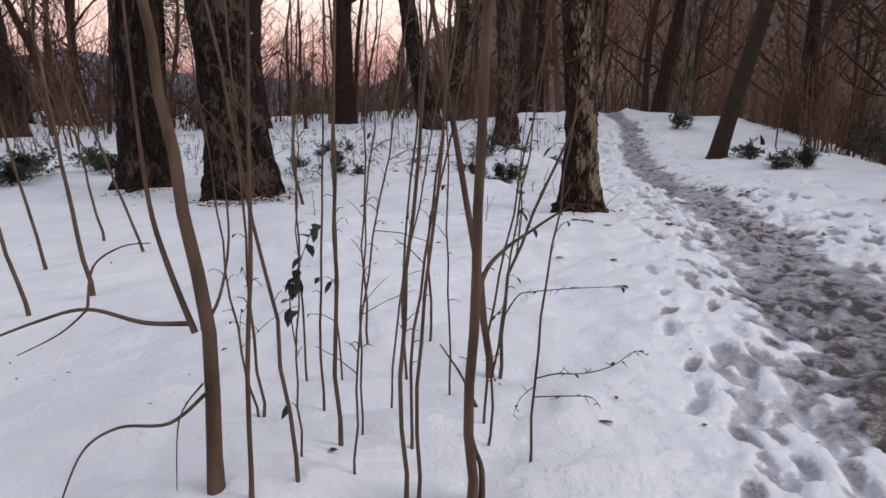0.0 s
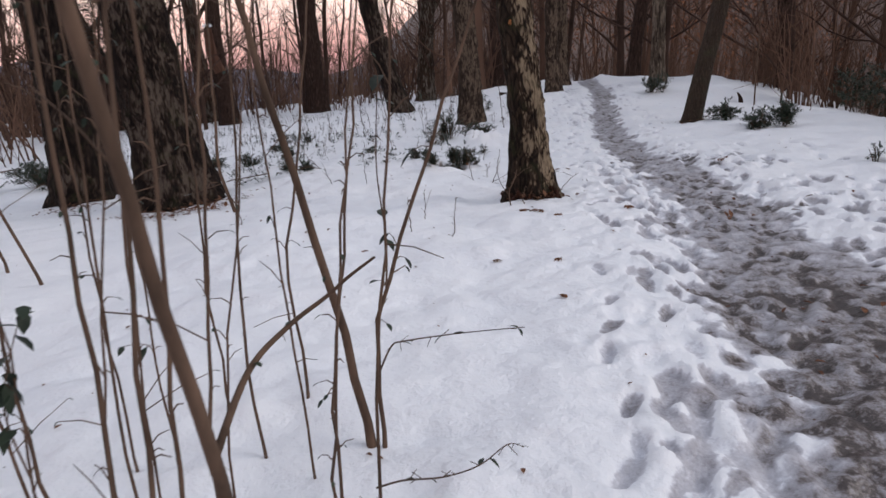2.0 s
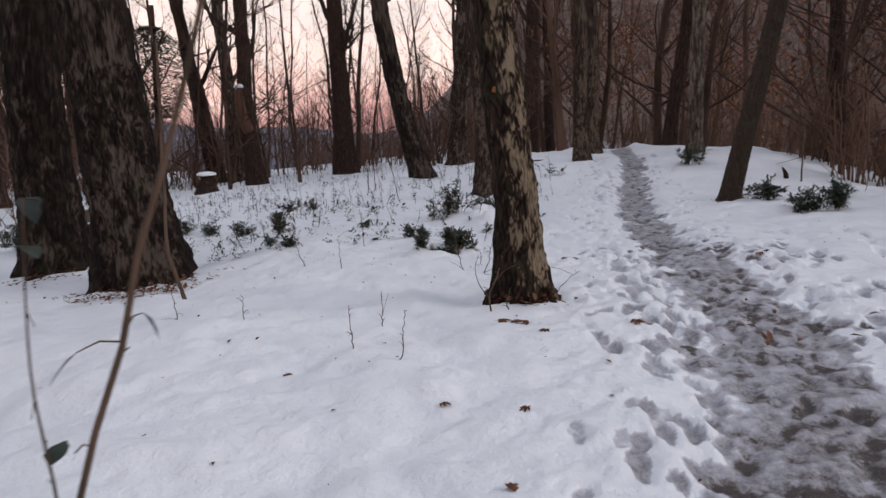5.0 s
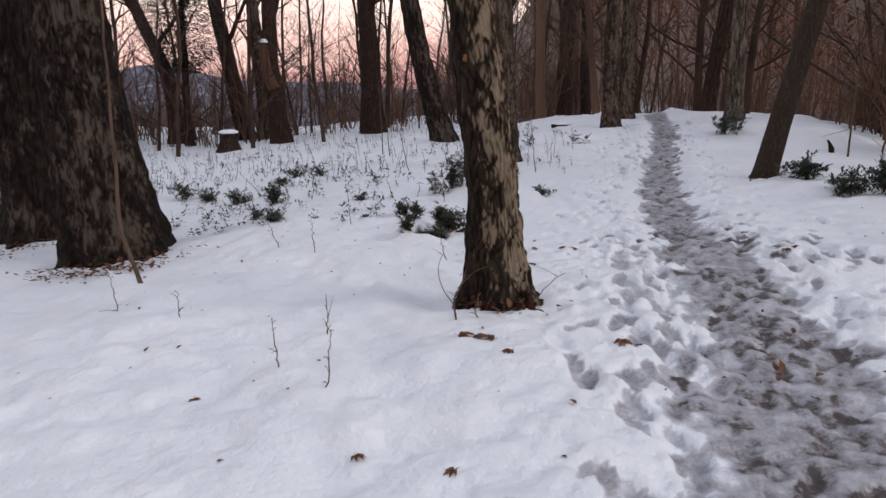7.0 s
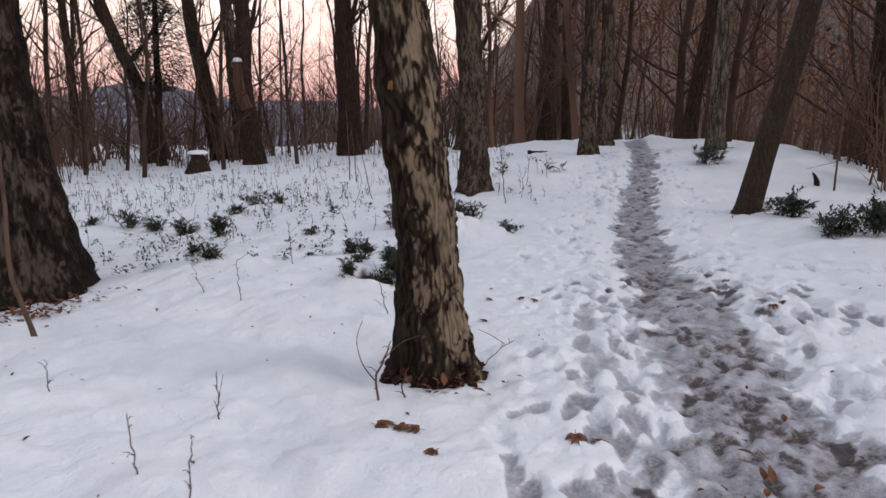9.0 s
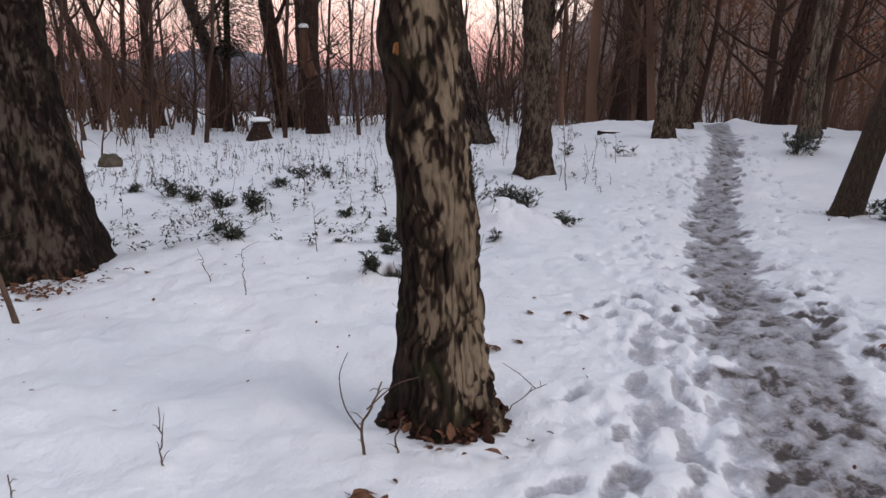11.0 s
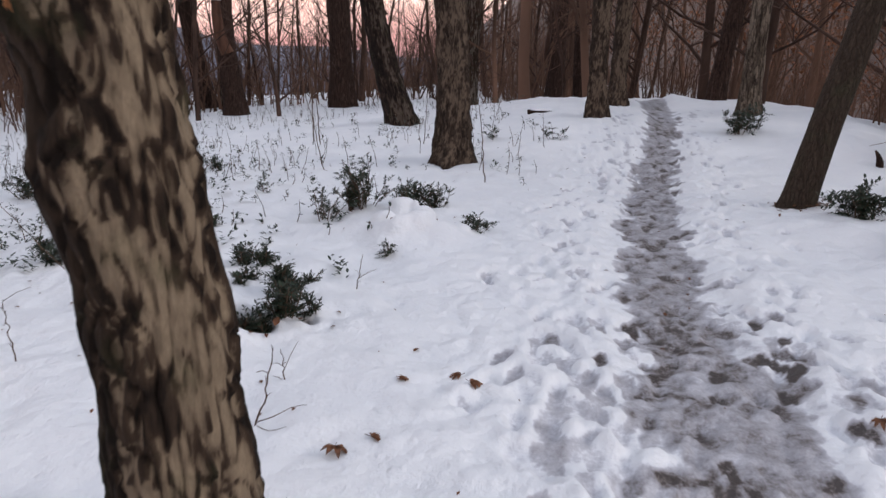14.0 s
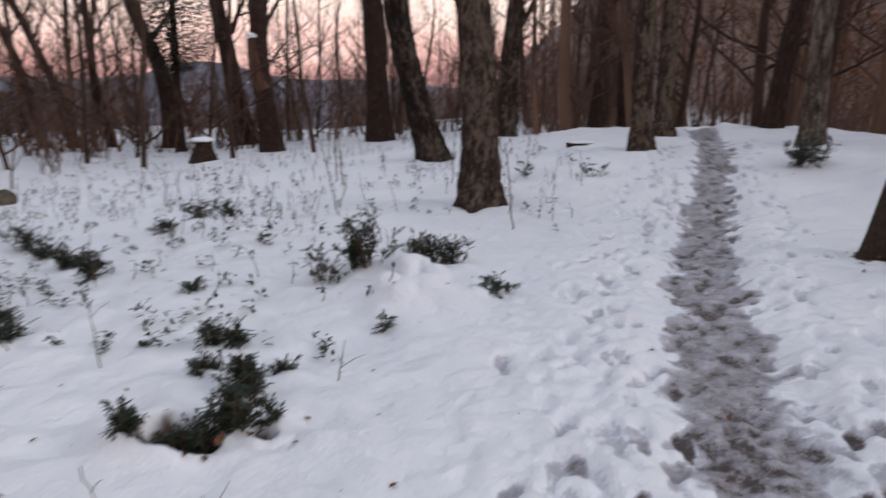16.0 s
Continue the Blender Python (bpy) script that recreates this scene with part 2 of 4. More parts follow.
litter_c = ramp(n_, l_, noise_node(n_, l_, 0.3, 6, None, 0.7), [(0.3, (0.045, 0.024, 0.016)), (0.55, (0.105, 0.058, 0.040)), (0.8, (0.20, 0.135, 0.105))])
# far wooded hills with snow patches; blue distance haze is painted into their colour
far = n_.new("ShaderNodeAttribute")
far.attribute_name = "hazy_farwood"
far_haze_c = ramp(n_, l_, noise_node(n_, l_, 0.05, 6, (1, 1, 3), 0.7), [(0.35, (0.050, 0.050, 0.078)), (0.55, (0.080, 0.080, 0.115)), (0.66, (0.34, 0.34, 0.42))])
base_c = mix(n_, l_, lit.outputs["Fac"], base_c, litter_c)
base_c = mix(n_, l_, far.outputs["Fac"], base_c, far_haze_c)
l_.new(base_c, b_.inputs["Base Color"])
l_.new(ramp(n_, l_, sf, [(0, (0.75, 0.75, 0.75)), (1, (0.42, 0.42, 0.42))]), b_.inputs["Roughness"])
hb = n_.new("ShaderNodeMath")
hb.operation = "MULTIPLY_ADD"
hb.inputs[1].default_value = 0.16
l_.new(fine, hb.inputs[0])
l_.new(mid_, hb.inputs[2])
hc = n_.new("ShaderNodeMath")
hc.operation = "MULTIPLY_ADD"
hc.inputs[1].default_value = 0.6
l_.new(noise_node(n_, l_, 19, 4, None, 0.6), hc.inputs[0])
l_.new(hb.outputs[0], hc.inputs[2])
bump(n_, l_, b_, hc.outputs[0], 0.7, 0.035)


# geometry helpers
class Geo:
    """Collects vertices and faces of one mesh."""

    def __init__(self):
        self.v, self.f = [], []

    def tube(self, pts, radii, sides=6):
        base, k = len(self.v), len(pts)
        pts = [Vector(p) for p in pts]
        side = None
        for i, p in enumerate(pts):
            d = (pts[min(i + 1, k - 1)] - pts[max(i - 1, 0)]).normalized()
            if side is None:
                side = d.orthogonal().normalized()
            side = (side - d * side.dot(d)).normalized()
            up = d.cross(side)
            for j in range(sides):
                a = 2 * math.pi * j / sides
                self.v.append(tuple(p + (side * math.cos(a) + up * math.sin(a)) * radii[i]))
        for i in range(k - 1):
            for j in range(sides):
                a, b = base + i * sides + j, base + i * sides + (j + 1) % sides
                self.f.append((a, b, b + sides, a + sides))
        self.f.append(tuple(base + (k - 1) * sides + j for j in range(sides)))

    def leaf(self, p, d, up, length, width, fold=0.25, curl=0.15):
        """A pointed leaf blade, folded along its rib."""
        d, p = Vector(d).normalized(), Vector(p)
        s = d.cross(Vector(up))
        s = s.normalized() if s.length > 1e-4 else d.orthogonal().normalized()
        nrm = s.cross(d)
        base = len(self.v)
        rows = ((0.0, 0.06), (0.3, 0.5), (0.65, 0.42), (1.0, 0.03))
        for t, w in rows:
            c = p + d * (t * length) - nrm * (curl * length * t * t)
            for k in (-1, 0, 1):
                self.v.append(tuple(c + s * (k * w * width) + nrm * (abs(k) * w * width * fold)))
        for i in range(3):
            for k in range(2):
                a = base + i * 3 + k
                self.f.append((a, a + 1, a + 4, a + 3))

    def mesh(self, name, smooth=True):
        me = bpy.data.meshes.new(name)
        me.from_pydata(self.v, [], self.f)
        me.polygons.foreach_set("use_smooth", [smooth] * len(self.f))
        return me


def part(name, geo, mat, parent, label=""):
    me = geo if isinstance(geo, bpy.types.Mesh) else geo.mesh(name)
    if not me.materials:
        me.materials.append(mat)
    ob = new(name, me)
    ob.parent = parent
    return tagged(ob, label)


def smooth(a, b, x):
    t = np.clip((x - a) / (b - a), 0, 1)
    return t * t * (3 - 2 * t)


# terrain: a ridge with a trodden path, falling away on both sides
PATH_Y = [-8, -2.5, -0.8, 0.6, 1.7, 3.4, 5.2, 6.6, 8.9, 10.7, 12.1, 15.6, 18.5, 21, 24, 30]
PATH_X = [-0.9, 0.3, 0.7, 0.98, 1.2, 1.53, 1.92, 2.0, 2.19, 2.5, 2.81, 3.63, 4.25, 4.5, 4.1, 2.5]
EDGE_Y = [-60, 0, 6, 13, 17, 25, 60]
EDGE_X = [7.0, 6.2, 6.1, 6.4, 6.9, 8.0, 14.0]


def path_x(y):
    return np.interp(y, PATH_Y, PATH_X)


def lattice(x, y, scale, seed):
    """Smooth value noise from -1 to 1 on arrays."""
    rng = np.random.RandomState(seed)
    tab = rng.rand(64, 64) * 2 - 1
    u, v = np.asarray(x) / scale + 1000, np.asarray(y) / scale + 1000
    i, j = np.floor(u).astype(int), np.floor(v).astype(int)
    a, b = u - i, v - j
    a, b = a * a * (3 - 2 * a), b * b * (3 - 2 * b)
    i0, j0, i1, j1 = i % 64, j % 64, (i + 1) % 64, (j + 1) % 64
    return (tab[i0, j0] * (1 - a) + tab[i1, j0] * a) * (1 - b) + (tab[i0, j1] * (1 - a) + tab[i1, j1] * a) * b


def land(x, y):
    """Height of the land without footprints."""
    x, y = np.asarray(x, float), np.asarray(y, float)
    r = np.hypot(x, y)
    az = np.degrees(np.arctan2(x, y))
    z = -0.04 + 0.04 * np.clip(x, -12, 7) + 0.05 * np.clip(x + 2, -12, 0) - 0.16 * smooth(2, 4.2, -x) - 0.015 * np.clip(y - 16, 0, 30)
    z = z + 0.42 * smooth(12, 18, y) * smooth(-1, 2.5, x) - 1.2 * smooth(23, 40, y) * smooth(-1, 2.5, x)
    d = np.clip(x - np.interp(y, EDGE_Y, EDGE_X), 0, None)
    z = z - 6.0 * smooth(0, 16, d) - 0.25 * np.clip(d, 0, 0.6) ** 2
    left = np.clip(np.maximum(y - 44, -x - 24 + 0.1 * y), 0, None)
    z = z - 34 * smooth(0, 160, left) * (1 - smooth(-7, 2, az))
    side = smooth(-3, 11, az) * (1 - smooth(140, 170, az))
    z = z + side * 75 * smooth(42, 270, r) + side * 6 * smooth(14, 45, d)
    hill = smooth(420, 820, r) * (46 + 14 * np.sin(az * 0.19) + 8 * np.sin(az * 0.47 + 1)) * (1 - smooth(6, 20, az)) * smooth(-120, -90, az)
    z = z + 0.85 * hill - 6 * smooth(420, 820, r) * (1 - smooth(6, 20, az))
    return z + 0.04 * lattice(x, y, 2.3, 3) + 0.02 * lattice(x, y, 0.8, 4) + 0.25 * smooth(14, 40, r) * lattice(x, y, 9, 5)


def axis(lo, hi, step, far_lo, far_hi, grow):
    a = list(np.arange(lo, hi, step))
    s, v = step, a[-1]
    while v < far_hi:
        s *= grow
        v += s
        a.append(v)
    s, v, b = step, a[0], []
    while v > far_lo:
        s *= grow
        v -= s
        b.append(v)
    return np.array(b[::-1] + a)


def build_ground():
    xs = axis(-2.4, 4.2, 0.021, -1500, 1500, 1.09)
    ys = axis(-0.2, 13.0, 0.023, -1500, 1500, 1.06)
    x, y = np.meshgrid(xs, ys, indexing="ij")
    z = land(x, y)
    off = x - path_x(y)
    half = np.interp(y, [-2, 2, 5, 8, 14, 22], [0.62, 0.53, 0.40, 0.30, 0.24, 0.24])
    wob = 0.40 * lattice(x, y, 0.35, 11) + 0.42 * lattice(x, y, 0.13, 12) + 0.25 * lattice(x, y, 0.06, 23)
    core = smooth(0, 1, (1.05 - np.abs(off) / half + wob * 0.85) * 2.0 + 0.5) * (1 - smooth(36, 44, y)) * smooth(-12, -6, y)
    trod = (1 - smooth(0.9, 1.5, np.abs(off + 0.25))) * (1 - smooth(32, 44, y))
    z -= 0.075 * smooth(0, 1, 1.5 - np.abs(off) / half * 0.75)
    z += trod * (1 - 0.6 * core) * (0.015 * lattice(x, y, 0.22, 13) + 0.016 * lattice(x, y, 0.12, 14) + 0.012 * lattice(x, y, 0.065, 19) + 0.006 * lattice(x, y, 0.04, 24))
    z += core * (0.012 * lattice(x, y, 0.12, 15) + 0.011 * lattice(x, y, 0.065, 18) + 0.007 * lattice(x, y, 0.04, 25))
    quiet = 1 - trod
    z += quiet * (0.030 * lattice(x + 0.4 * y, 1.3 * y - 0.3 * x, 0.40, 16) + 0.025 * lattice(x + 0.5 * y, y - 0.2 * x, 0.19, 17) + 0.010 * lattice(x, y, 0.09, 20))
    lump = lattice(x, y, 0.13, 41) * 0.4 + lattice(x, y, 0.07, 42) * 0.5 + lattice(x, y, 0.04, 44) * 0.35
    slush = core * (np.interp(y, [0.6, 1.9, 3.4, 6.5, 9], [0.72, 0.60, 0.44, 0.42, 0.45]) + 0.26 * lump + 0.20 * smooth(0.15, 0.7, lump + 0.25 * lattice(x, y, 0.8, 43)) * (1 - smooth(6, 12, y) * 0.6))
    z -= core * 0.015 * smooth(-0.2, 0.5, lump)
    dep, rims = np.zeros_like(z), np.zeros_like(z)
    rng = np.random.RandomState(5)

    def stamp(px, py, ang, ln, wd, depth, wet_shade, rim=0.22):
        i0, i1 = np.searchsorted(xs, [px - 0.4, px + 0.4])
        j0, j1 = np.searchsorted(ys, [py - 0.4, py + 0.4])
        if i1 - i0 < 3 or j1 - j0 < 3:
            return
        gx, gy = x[i0:i1, j0:j1] - px, y[i0:i1, j0:j1] - py
        u, v = gx * math.cos(ang) + gy * math.sin(ang), -gx * math.sin(ang) + gy * math.cos(ang)
        wd2 = wd * (1 + 0.25 * np.sin(v / ln * 3.0))
        q = np.sqrt((u / wd2) ** 2 + (v / ln) ** 2) + 0.12 * lattice(gx + px, gy + py, 0.09, 21)
        dep[i0:i1, j0:j1] = np.minimum(dep[i0:i1, j0:j1], -depth * (1 - smooth(0.68, 1.06, q)))
        rims[i0:i1, j0:j1] = np.maximum(rims[i0:i1, j0:j1], depth * rim * np.exp(-((q - 1.25) / 0.2) ** 2))
        # print floors: wet slush grey, deepened in colour to strengthen the recess shading
        slush[i0:i1, j0:j1] = np.maximum(slush[i0:i1, j0:j1], wet_shade * (1 - smooth(0.75, 1.0, q)))

    def prints(count, y0, y1, centre, spread, depth, wet_shade, size=1.0):
        for _ in range(count):
            py = rng.uniform(y0, y1)
            px = float(path_x(py)) + centre + (rng.rand(3).sum() - 1.5) * 1.7 * spread
            slope = math.atan2(float(path_x(py + 0.5) - path_x(py - 0.5)), 1)
            w = wet_shade * rng.uniform(0.3, 1.1)
            s = size * rng.uniform(0.8, 1.15)
            stamp(px, py, -slope + rng.normal() * 0.3, 0.145 * s, 0.055 * s, depth * rng.uniform(0.5, 1.2), w)

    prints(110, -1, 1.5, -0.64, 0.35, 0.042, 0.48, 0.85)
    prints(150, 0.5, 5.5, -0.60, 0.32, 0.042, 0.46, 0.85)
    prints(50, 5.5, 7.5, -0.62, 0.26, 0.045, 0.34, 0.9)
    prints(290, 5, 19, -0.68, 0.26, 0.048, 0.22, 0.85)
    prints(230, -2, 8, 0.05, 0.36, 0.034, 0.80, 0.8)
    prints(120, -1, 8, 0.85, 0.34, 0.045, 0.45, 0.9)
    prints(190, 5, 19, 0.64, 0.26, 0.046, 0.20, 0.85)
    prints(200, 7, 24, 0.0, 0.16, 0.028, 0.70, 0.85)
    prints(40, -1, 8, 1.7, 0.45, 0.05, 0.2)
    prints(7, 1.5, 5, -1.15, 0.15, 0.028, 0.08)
    for _ in range(2):
        soft_dep = dep.copy()
        soft_dep[1:-1, 1:-1] = 0.36 * dep[1:-1, 1:-1] + 0.16 * (dep[:-2, 1:-1] + dep[2:, 1:-1] + dep[1:-1, :-2] + dep[1:-1, 2:])
        dep = soft_dep
    z += dep * (1 - 0.3 * core) + rims * np.clip(1 + dep / 0.02, 0, 1) * (1 - 0.8 * core)
    for bx, by, rx, ry, dp in ((-0.42, 7.50, 0.20, 0.11, 0.12), (-0.14, 7.62, 0.10, 0.06, 0.05), (-0.66, 8.30, 0.11, 0.07, 0.07)):
        q = np.hypot((x - bx) / rx, (y - by) / ry) + 0.25 * lattice(x, y, 0.1, 61)
        z += -dp * (1 - smooth(0.6, 1.1, q)) + 0.03 * np.exp(-((q - 1.35) / 0.3) ** 2)
    # snow heaped over buried brush, and low mounds
    for mx, my, s, h in ((-0.24, 7.50, 0.04, 0.06), (0.22, 9.55, 0.22, 0.12), (0.55, 9.6, 0.2, 0.10), (-0.1, 10.3, 0.5, 0.12), (-0.6, 7.6, 0.3, 0.10), (5.85, 14.1, 0.45, 0.20), (6.2, 14.8, 0.4, 0.14), (5.5, 14.3, 0.35, 0.12), (4.9, 20.6, 0.6, 0.22), (3.4, 21.0, 0.6, 0.18), (5.6, 19.5, 0.5, 0.15), (4.2, 9.9, 0.4, 0.06)):
        z[:] += h * np.exp(-((x - mx) ** 2 + (y - my) ** 2) / (2 * s * s) * 1.3)
    for mx, my, rad, h in ((0.01, 9.81, 0.12, 0.08), (0.13, 10.27, 0.15, 0.13), (0.34, 10.16, 0.13, 0.1), (0.55, 10.0, 0.11, 0.07), (0.19, 9.47, 0.1, 0.06), (0.71, 9.74, 0.08, 0.05), (0.36, 9.58, 0.12, 0.05)):
        q = ((x - mx) ** 2 + (y - my) ** 2) / rad ** 2 + 0.25 * lattice(x, y, 0.07, 51)
        z += h * np.sqrt(np.clip(1 - q, 0, 1))
    az = np.degrees(np.arctan2(x, y))
    r = np.hypot(x, y)
    d = np.clip(x - np.interp(y, EDGE_Y, EDGE_X), 0, None)
    patchy = 0.35 * lattice(x, y, 2.5, 31) + 0.3 * lattice(x, y, 0.9, 32)
    litter = np.clip(smooth(0.8, 5, d + 2 * patchy), 0, 1)
    litter = np.maximum(litter, smooth(38, 60, r + 14 * patchy) * smooth(-10, 4, az))
    # brown hollows under the shrub, leaf heaps at the feet of the trees
    for bx, by, rx, ry in ((-0.42, 7.50, 0.20, 0.11), (-0.14, 7.62, 0.10, 0.06), (-0.66, 8.30, 0.11, 0.07), (-4.21, 7.85, 0.30, 0.13), (-4.04, 8.29, 0.42, 0.17), (0.27, 5.28, 0.24, 0.20), (4.1, 11.2, 0.26, 0.2), (0.44, 13.7, 0.3, 0.25)):
        bare = np.hypot((x - bx) / rx, (y - by) / ry) + 0.45 * lattice(x, y, 0.1, 61) + 0.3 * lattice(x, y, 0.05, 62)
        litter = np.maximum(litter, 1 - smooth(0.75, 0.92, bare))
    # where the painted haze tint sets in, growing with distance
    far_haze = smooth(110, 220, r) * (1 - smooth(-5, 1, az))
    nx, ny = len(xs), len(ys)
    co = np.stack([x, y, z], -1).reshape(-1, 3)
    idx = np.arange(nx * ny).reshape(nx, ny)
    quads = np.stack([idx[:-1, :-1], idx[1:, :-1], idx[1:, 1:], idx[:-1, 1:]], -1).reshape(-1, 4)
    me = bpy.data.meshes.new("ground")
    me.vertices.add(len(co))
    me.vertices.foreach_set("co", co.ravel())
    me.loops.add(quads.size)
    me.polygons.add(len(quads))
    me.loops.foreach_set("vertex_index", quads.ravel())
    me.polygons.foreach_set("loop_start", np.arange(len(quads)) * 4)
    me.polygons.foreach_set("use_smooth", np.ones(len(quads), bool))
    me.update(calc_edges=True)
    for name, val in (("slush", slush), ("litter", litter), ("hazy_farwood", far_haze)):
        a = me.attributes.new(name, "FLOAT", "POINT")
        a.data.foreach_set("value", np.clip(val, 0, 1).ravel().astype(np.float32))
    me.materials.append(GROUND)
    ob = tagged(new("ground", me), "snow-covered woodland ridge with a trodden slushy footpath", "ground", kind="structure")
    return xs, ys, z


XS, YS, ZS = build_ground()


def ground_z(x, y):
    i = int(np.clip(np.searchsorted(XS, x) - 1, 0, len(XS) - 2))
    j = int(np.clip(np.searchsorted(YS, y) - 1, 0, len(YS) - 2))
    return float(ZS[i:i + 2, j:j + 2].mean())


# trees
def ridged(p, s, stretch):
    q = Vector((p.x * s, p.y * s, p.z * s * stretch))
    return 1 - abs(noise.noise(q)) * 2


def trunk_geo(radius, height, lean, bend, sides, step, flare, lobes, rough, seed, knots=()):
    """Trunk with root flare, furrowed bark and a slow curve; local to its base."""
    rng = random.Random(seed)
    ph = [rng.uniform(0, 6.28) for _ in range(4)]
    g = Geo()
    zs, v = [], -0.45
    while v < height:
        zs.append(v)
        v += step * (1 if v < 4 else 3)
    for zz in zs:
        k = max(zz, 0)
        ax = lean[0] * zz + bend[0] * math.sin(k * 0.55) + 0.02 * math.sin(k * 1.7 + ph[0])
        ay = lean[1] * zz + bend[1] * math.sin(k * 0.5) + 0.02 * math.sin(k * 1.4 + ph[1])
        r = radius * (1 - 0.55 * k / height)
        fl = flare * math.exp(-max(zz, -0.1) / (radius * 1.5 + 0.05))
        for j in range(sides):
            a = 2 * math.pi * j / sides
            lob = 0.5 + 0.5 * math.cos(lobes * a + ph[2] + 0.6 * math.sin(a + ph[3]))
            rr = r * (1 + fl * (0.45 + 0.75 * lob))
            p = Vector((math.cos(a) * rr, math.sin(a) * rr, zz + seed * 3.1))
            rr += rough * (ridged(p, 7.0, 0.14) * 0.6 + ridged(p, 17.0, 0.16) * 0.4 - 0.3)
            rr += rough * (0.7 * noise.noise(p * 2.2) + 0.5 * noise.noise(p * 6.0))
            for kz, ka, ks, kh in knots:
                da = math.atan2(math.sin(a - ka), math.cos(a - ka)) * r
                rr += kh * math.exp(-(da * da + (zz - kz) ** 2) / (ks * ks))
            g.v.append((ax + math.cos(a) * rr, ay + math.sin(a) * rr, zz))
    for i in range(len(zs) - 1):
        for j in range(sides):
            a, b = i * sides + j, i * sides + (j + 1) % sides
            g.f.append((a, b, b + sides, a + sides))
    g.f.append(tuple((len(zs) - 1) * sides + j for j in range(sides)))
    return g


def plated_trunk(radius, height, lean, bend, sides, step, flare, lobes, seed, size, depth, pale, side=None, knots=()):
    """Trunk with bark in loose upright plates: raised dark pieces, pale hollows where pieces fell off."""
    rng = random.Random(seed)
    ph = [rng.uniform(0, 6.28) for _ in range(4)]
    g, val = Geo(), []
    zs, v = [], -0.35
    while v < height:
        zs.append(v)
        v += step * (1 if v < 2.6 else (3 if v < 4.5 else 16))
    for zz in zs:
        k = max(zz, 0)
        ax = lean[0] * zz + bend[0] * math.sin(k * 0.55) + 0.02 * math.sin(k * 1.7 + ph[0])
        ay = lean[1] * zz + bend[1] * math.sin(k * 0.5) + 0.02 * math.sin(k * 1.4 + ph[1])
        r = radius * (1 - 0.55 * k / height)
        fl = flare * math.exp(-max(zz, -0.1) / (radius * 1.5 + 0.05))
        for j in range(sides):
            a = 2 * math.pi * j / sides
            ca, sa = math.cos(a), math.sin(a)
            lob = 0.5 + 0.5 * math.cos(lobes * a + ph[2] + 0.6 * math.sin(a + ph[3]))
            rr = r * (1 + fl * (0.45 + 0.75 * lob))
            p = Vector((ca * r, sa * r, zz + seed * 3.1))
            w = noise.noise(p * 6.0) * 0.05
            fine = noise.noise(Vector((p.x + w, p.y - w, p.z * 0.16)) * (0.85 / size))
            tiny = noise.noise(Vector((p.x - w, p.y + w, p.z * 0.24)) * (1.9 / size))
            mid = noise.noise(Vector((p.x + w, p.y + w, p.z * 0.22)) * (0.50 / size))
            big = noise.noise(Vector((p.x * 3, p.y * 3, p.z * 1.6)))
            # fewer raised plates and paler colour towards side, darker on the opposite flank
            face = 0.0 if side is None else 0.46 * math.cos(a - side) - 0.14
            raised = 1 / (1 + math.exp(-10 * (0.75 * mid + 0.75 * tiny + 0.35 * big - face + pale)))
            edge = 1 - math.exp(-(fine / 0.13) ** 2)
            h = raised * (0.3 + 0.7 * edge) + 0.25 * edge * (1 - raised) + 0.25 * tiny
            rr += depth * (h - 0.5) + depth * 0.9 * noise.noise(p * 5.0) + radius * 0.07 * noise.noise(p * 1.9)
            for kz, ka, ks, kh in knots:
                da = math.atan2(math.sin(a - ka), math.cos(a - ka)) * r
                rr += kh * math.exp(-(da * da + (zz - kz) ** 2) / (ks * ks))
            g.v.append((ax + ca * rr, ay + sa * rr, zz))
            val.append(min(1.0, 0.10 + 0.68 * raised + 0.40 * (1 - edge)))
    for i in range(len(zs) - 1):
        for j in range(sides):
            a, b = i * sides + j, i * sides + (j + 1) % sides
            g.f.append((a, b, b + sides, a + sides))
    g.f.append(tuple((len(zs) - 1) * sides + j for j in range(sides)))
    me = g.mesh("trunk")
    at_ = me.attributes.new("plate", "FLOAT", "POINT")
    at_.data.foreach_set("value", np.array(val, np.float32))
    return me


def axis_at(z, lean, bend):
    return Vector((lean[0] * z + bend[0] * math.sin(z * 0.55), lean[1] * z + bend[1] * math.sin(z * 0.5), z))


def grow(g, rng, p, d, r, length, depth, sides=5, fork=3, wander=0.25, up=0.12):
    """A limb with its side branches, each thinner than the last."""
    pts, rad, n = [p.copy()], [r], (5 if depth > 0 else 2)
    q, dd = p.copy(), d.normalized()
    for i in range(n):
        dd = (dd + Vector((rng.uniform(-1, 1), rng.uniform(-1, 1), rng.uniform(-1, 1))) * wander + Vector((0, 0, up))).normalized()
        q = q + dd * (length / n)
        pts.append(q.copy())
        rad.append(r * (1 - 0.72 * (i + 1) / n))
    g.tube(pts, rad, sides)
    if depth <= 0:
        return
    for _ in range(fork):
        i = rng.randint(1, n)
        ax = Vector((rng.uniform(-1, 1), rng.uniform(-1, 1), rng.uniform(-0.4, 0.8))).normalized()
        nd = (dd * 0.6 + ax * 0.8).normalized()
        grow(g, rng, pts[i], nd, max(rad[i] * 0.6, 0.004), length * rng.uniform(0.45, 0.7), depth - 1, max(3, sides - 1), fork, wander, up)


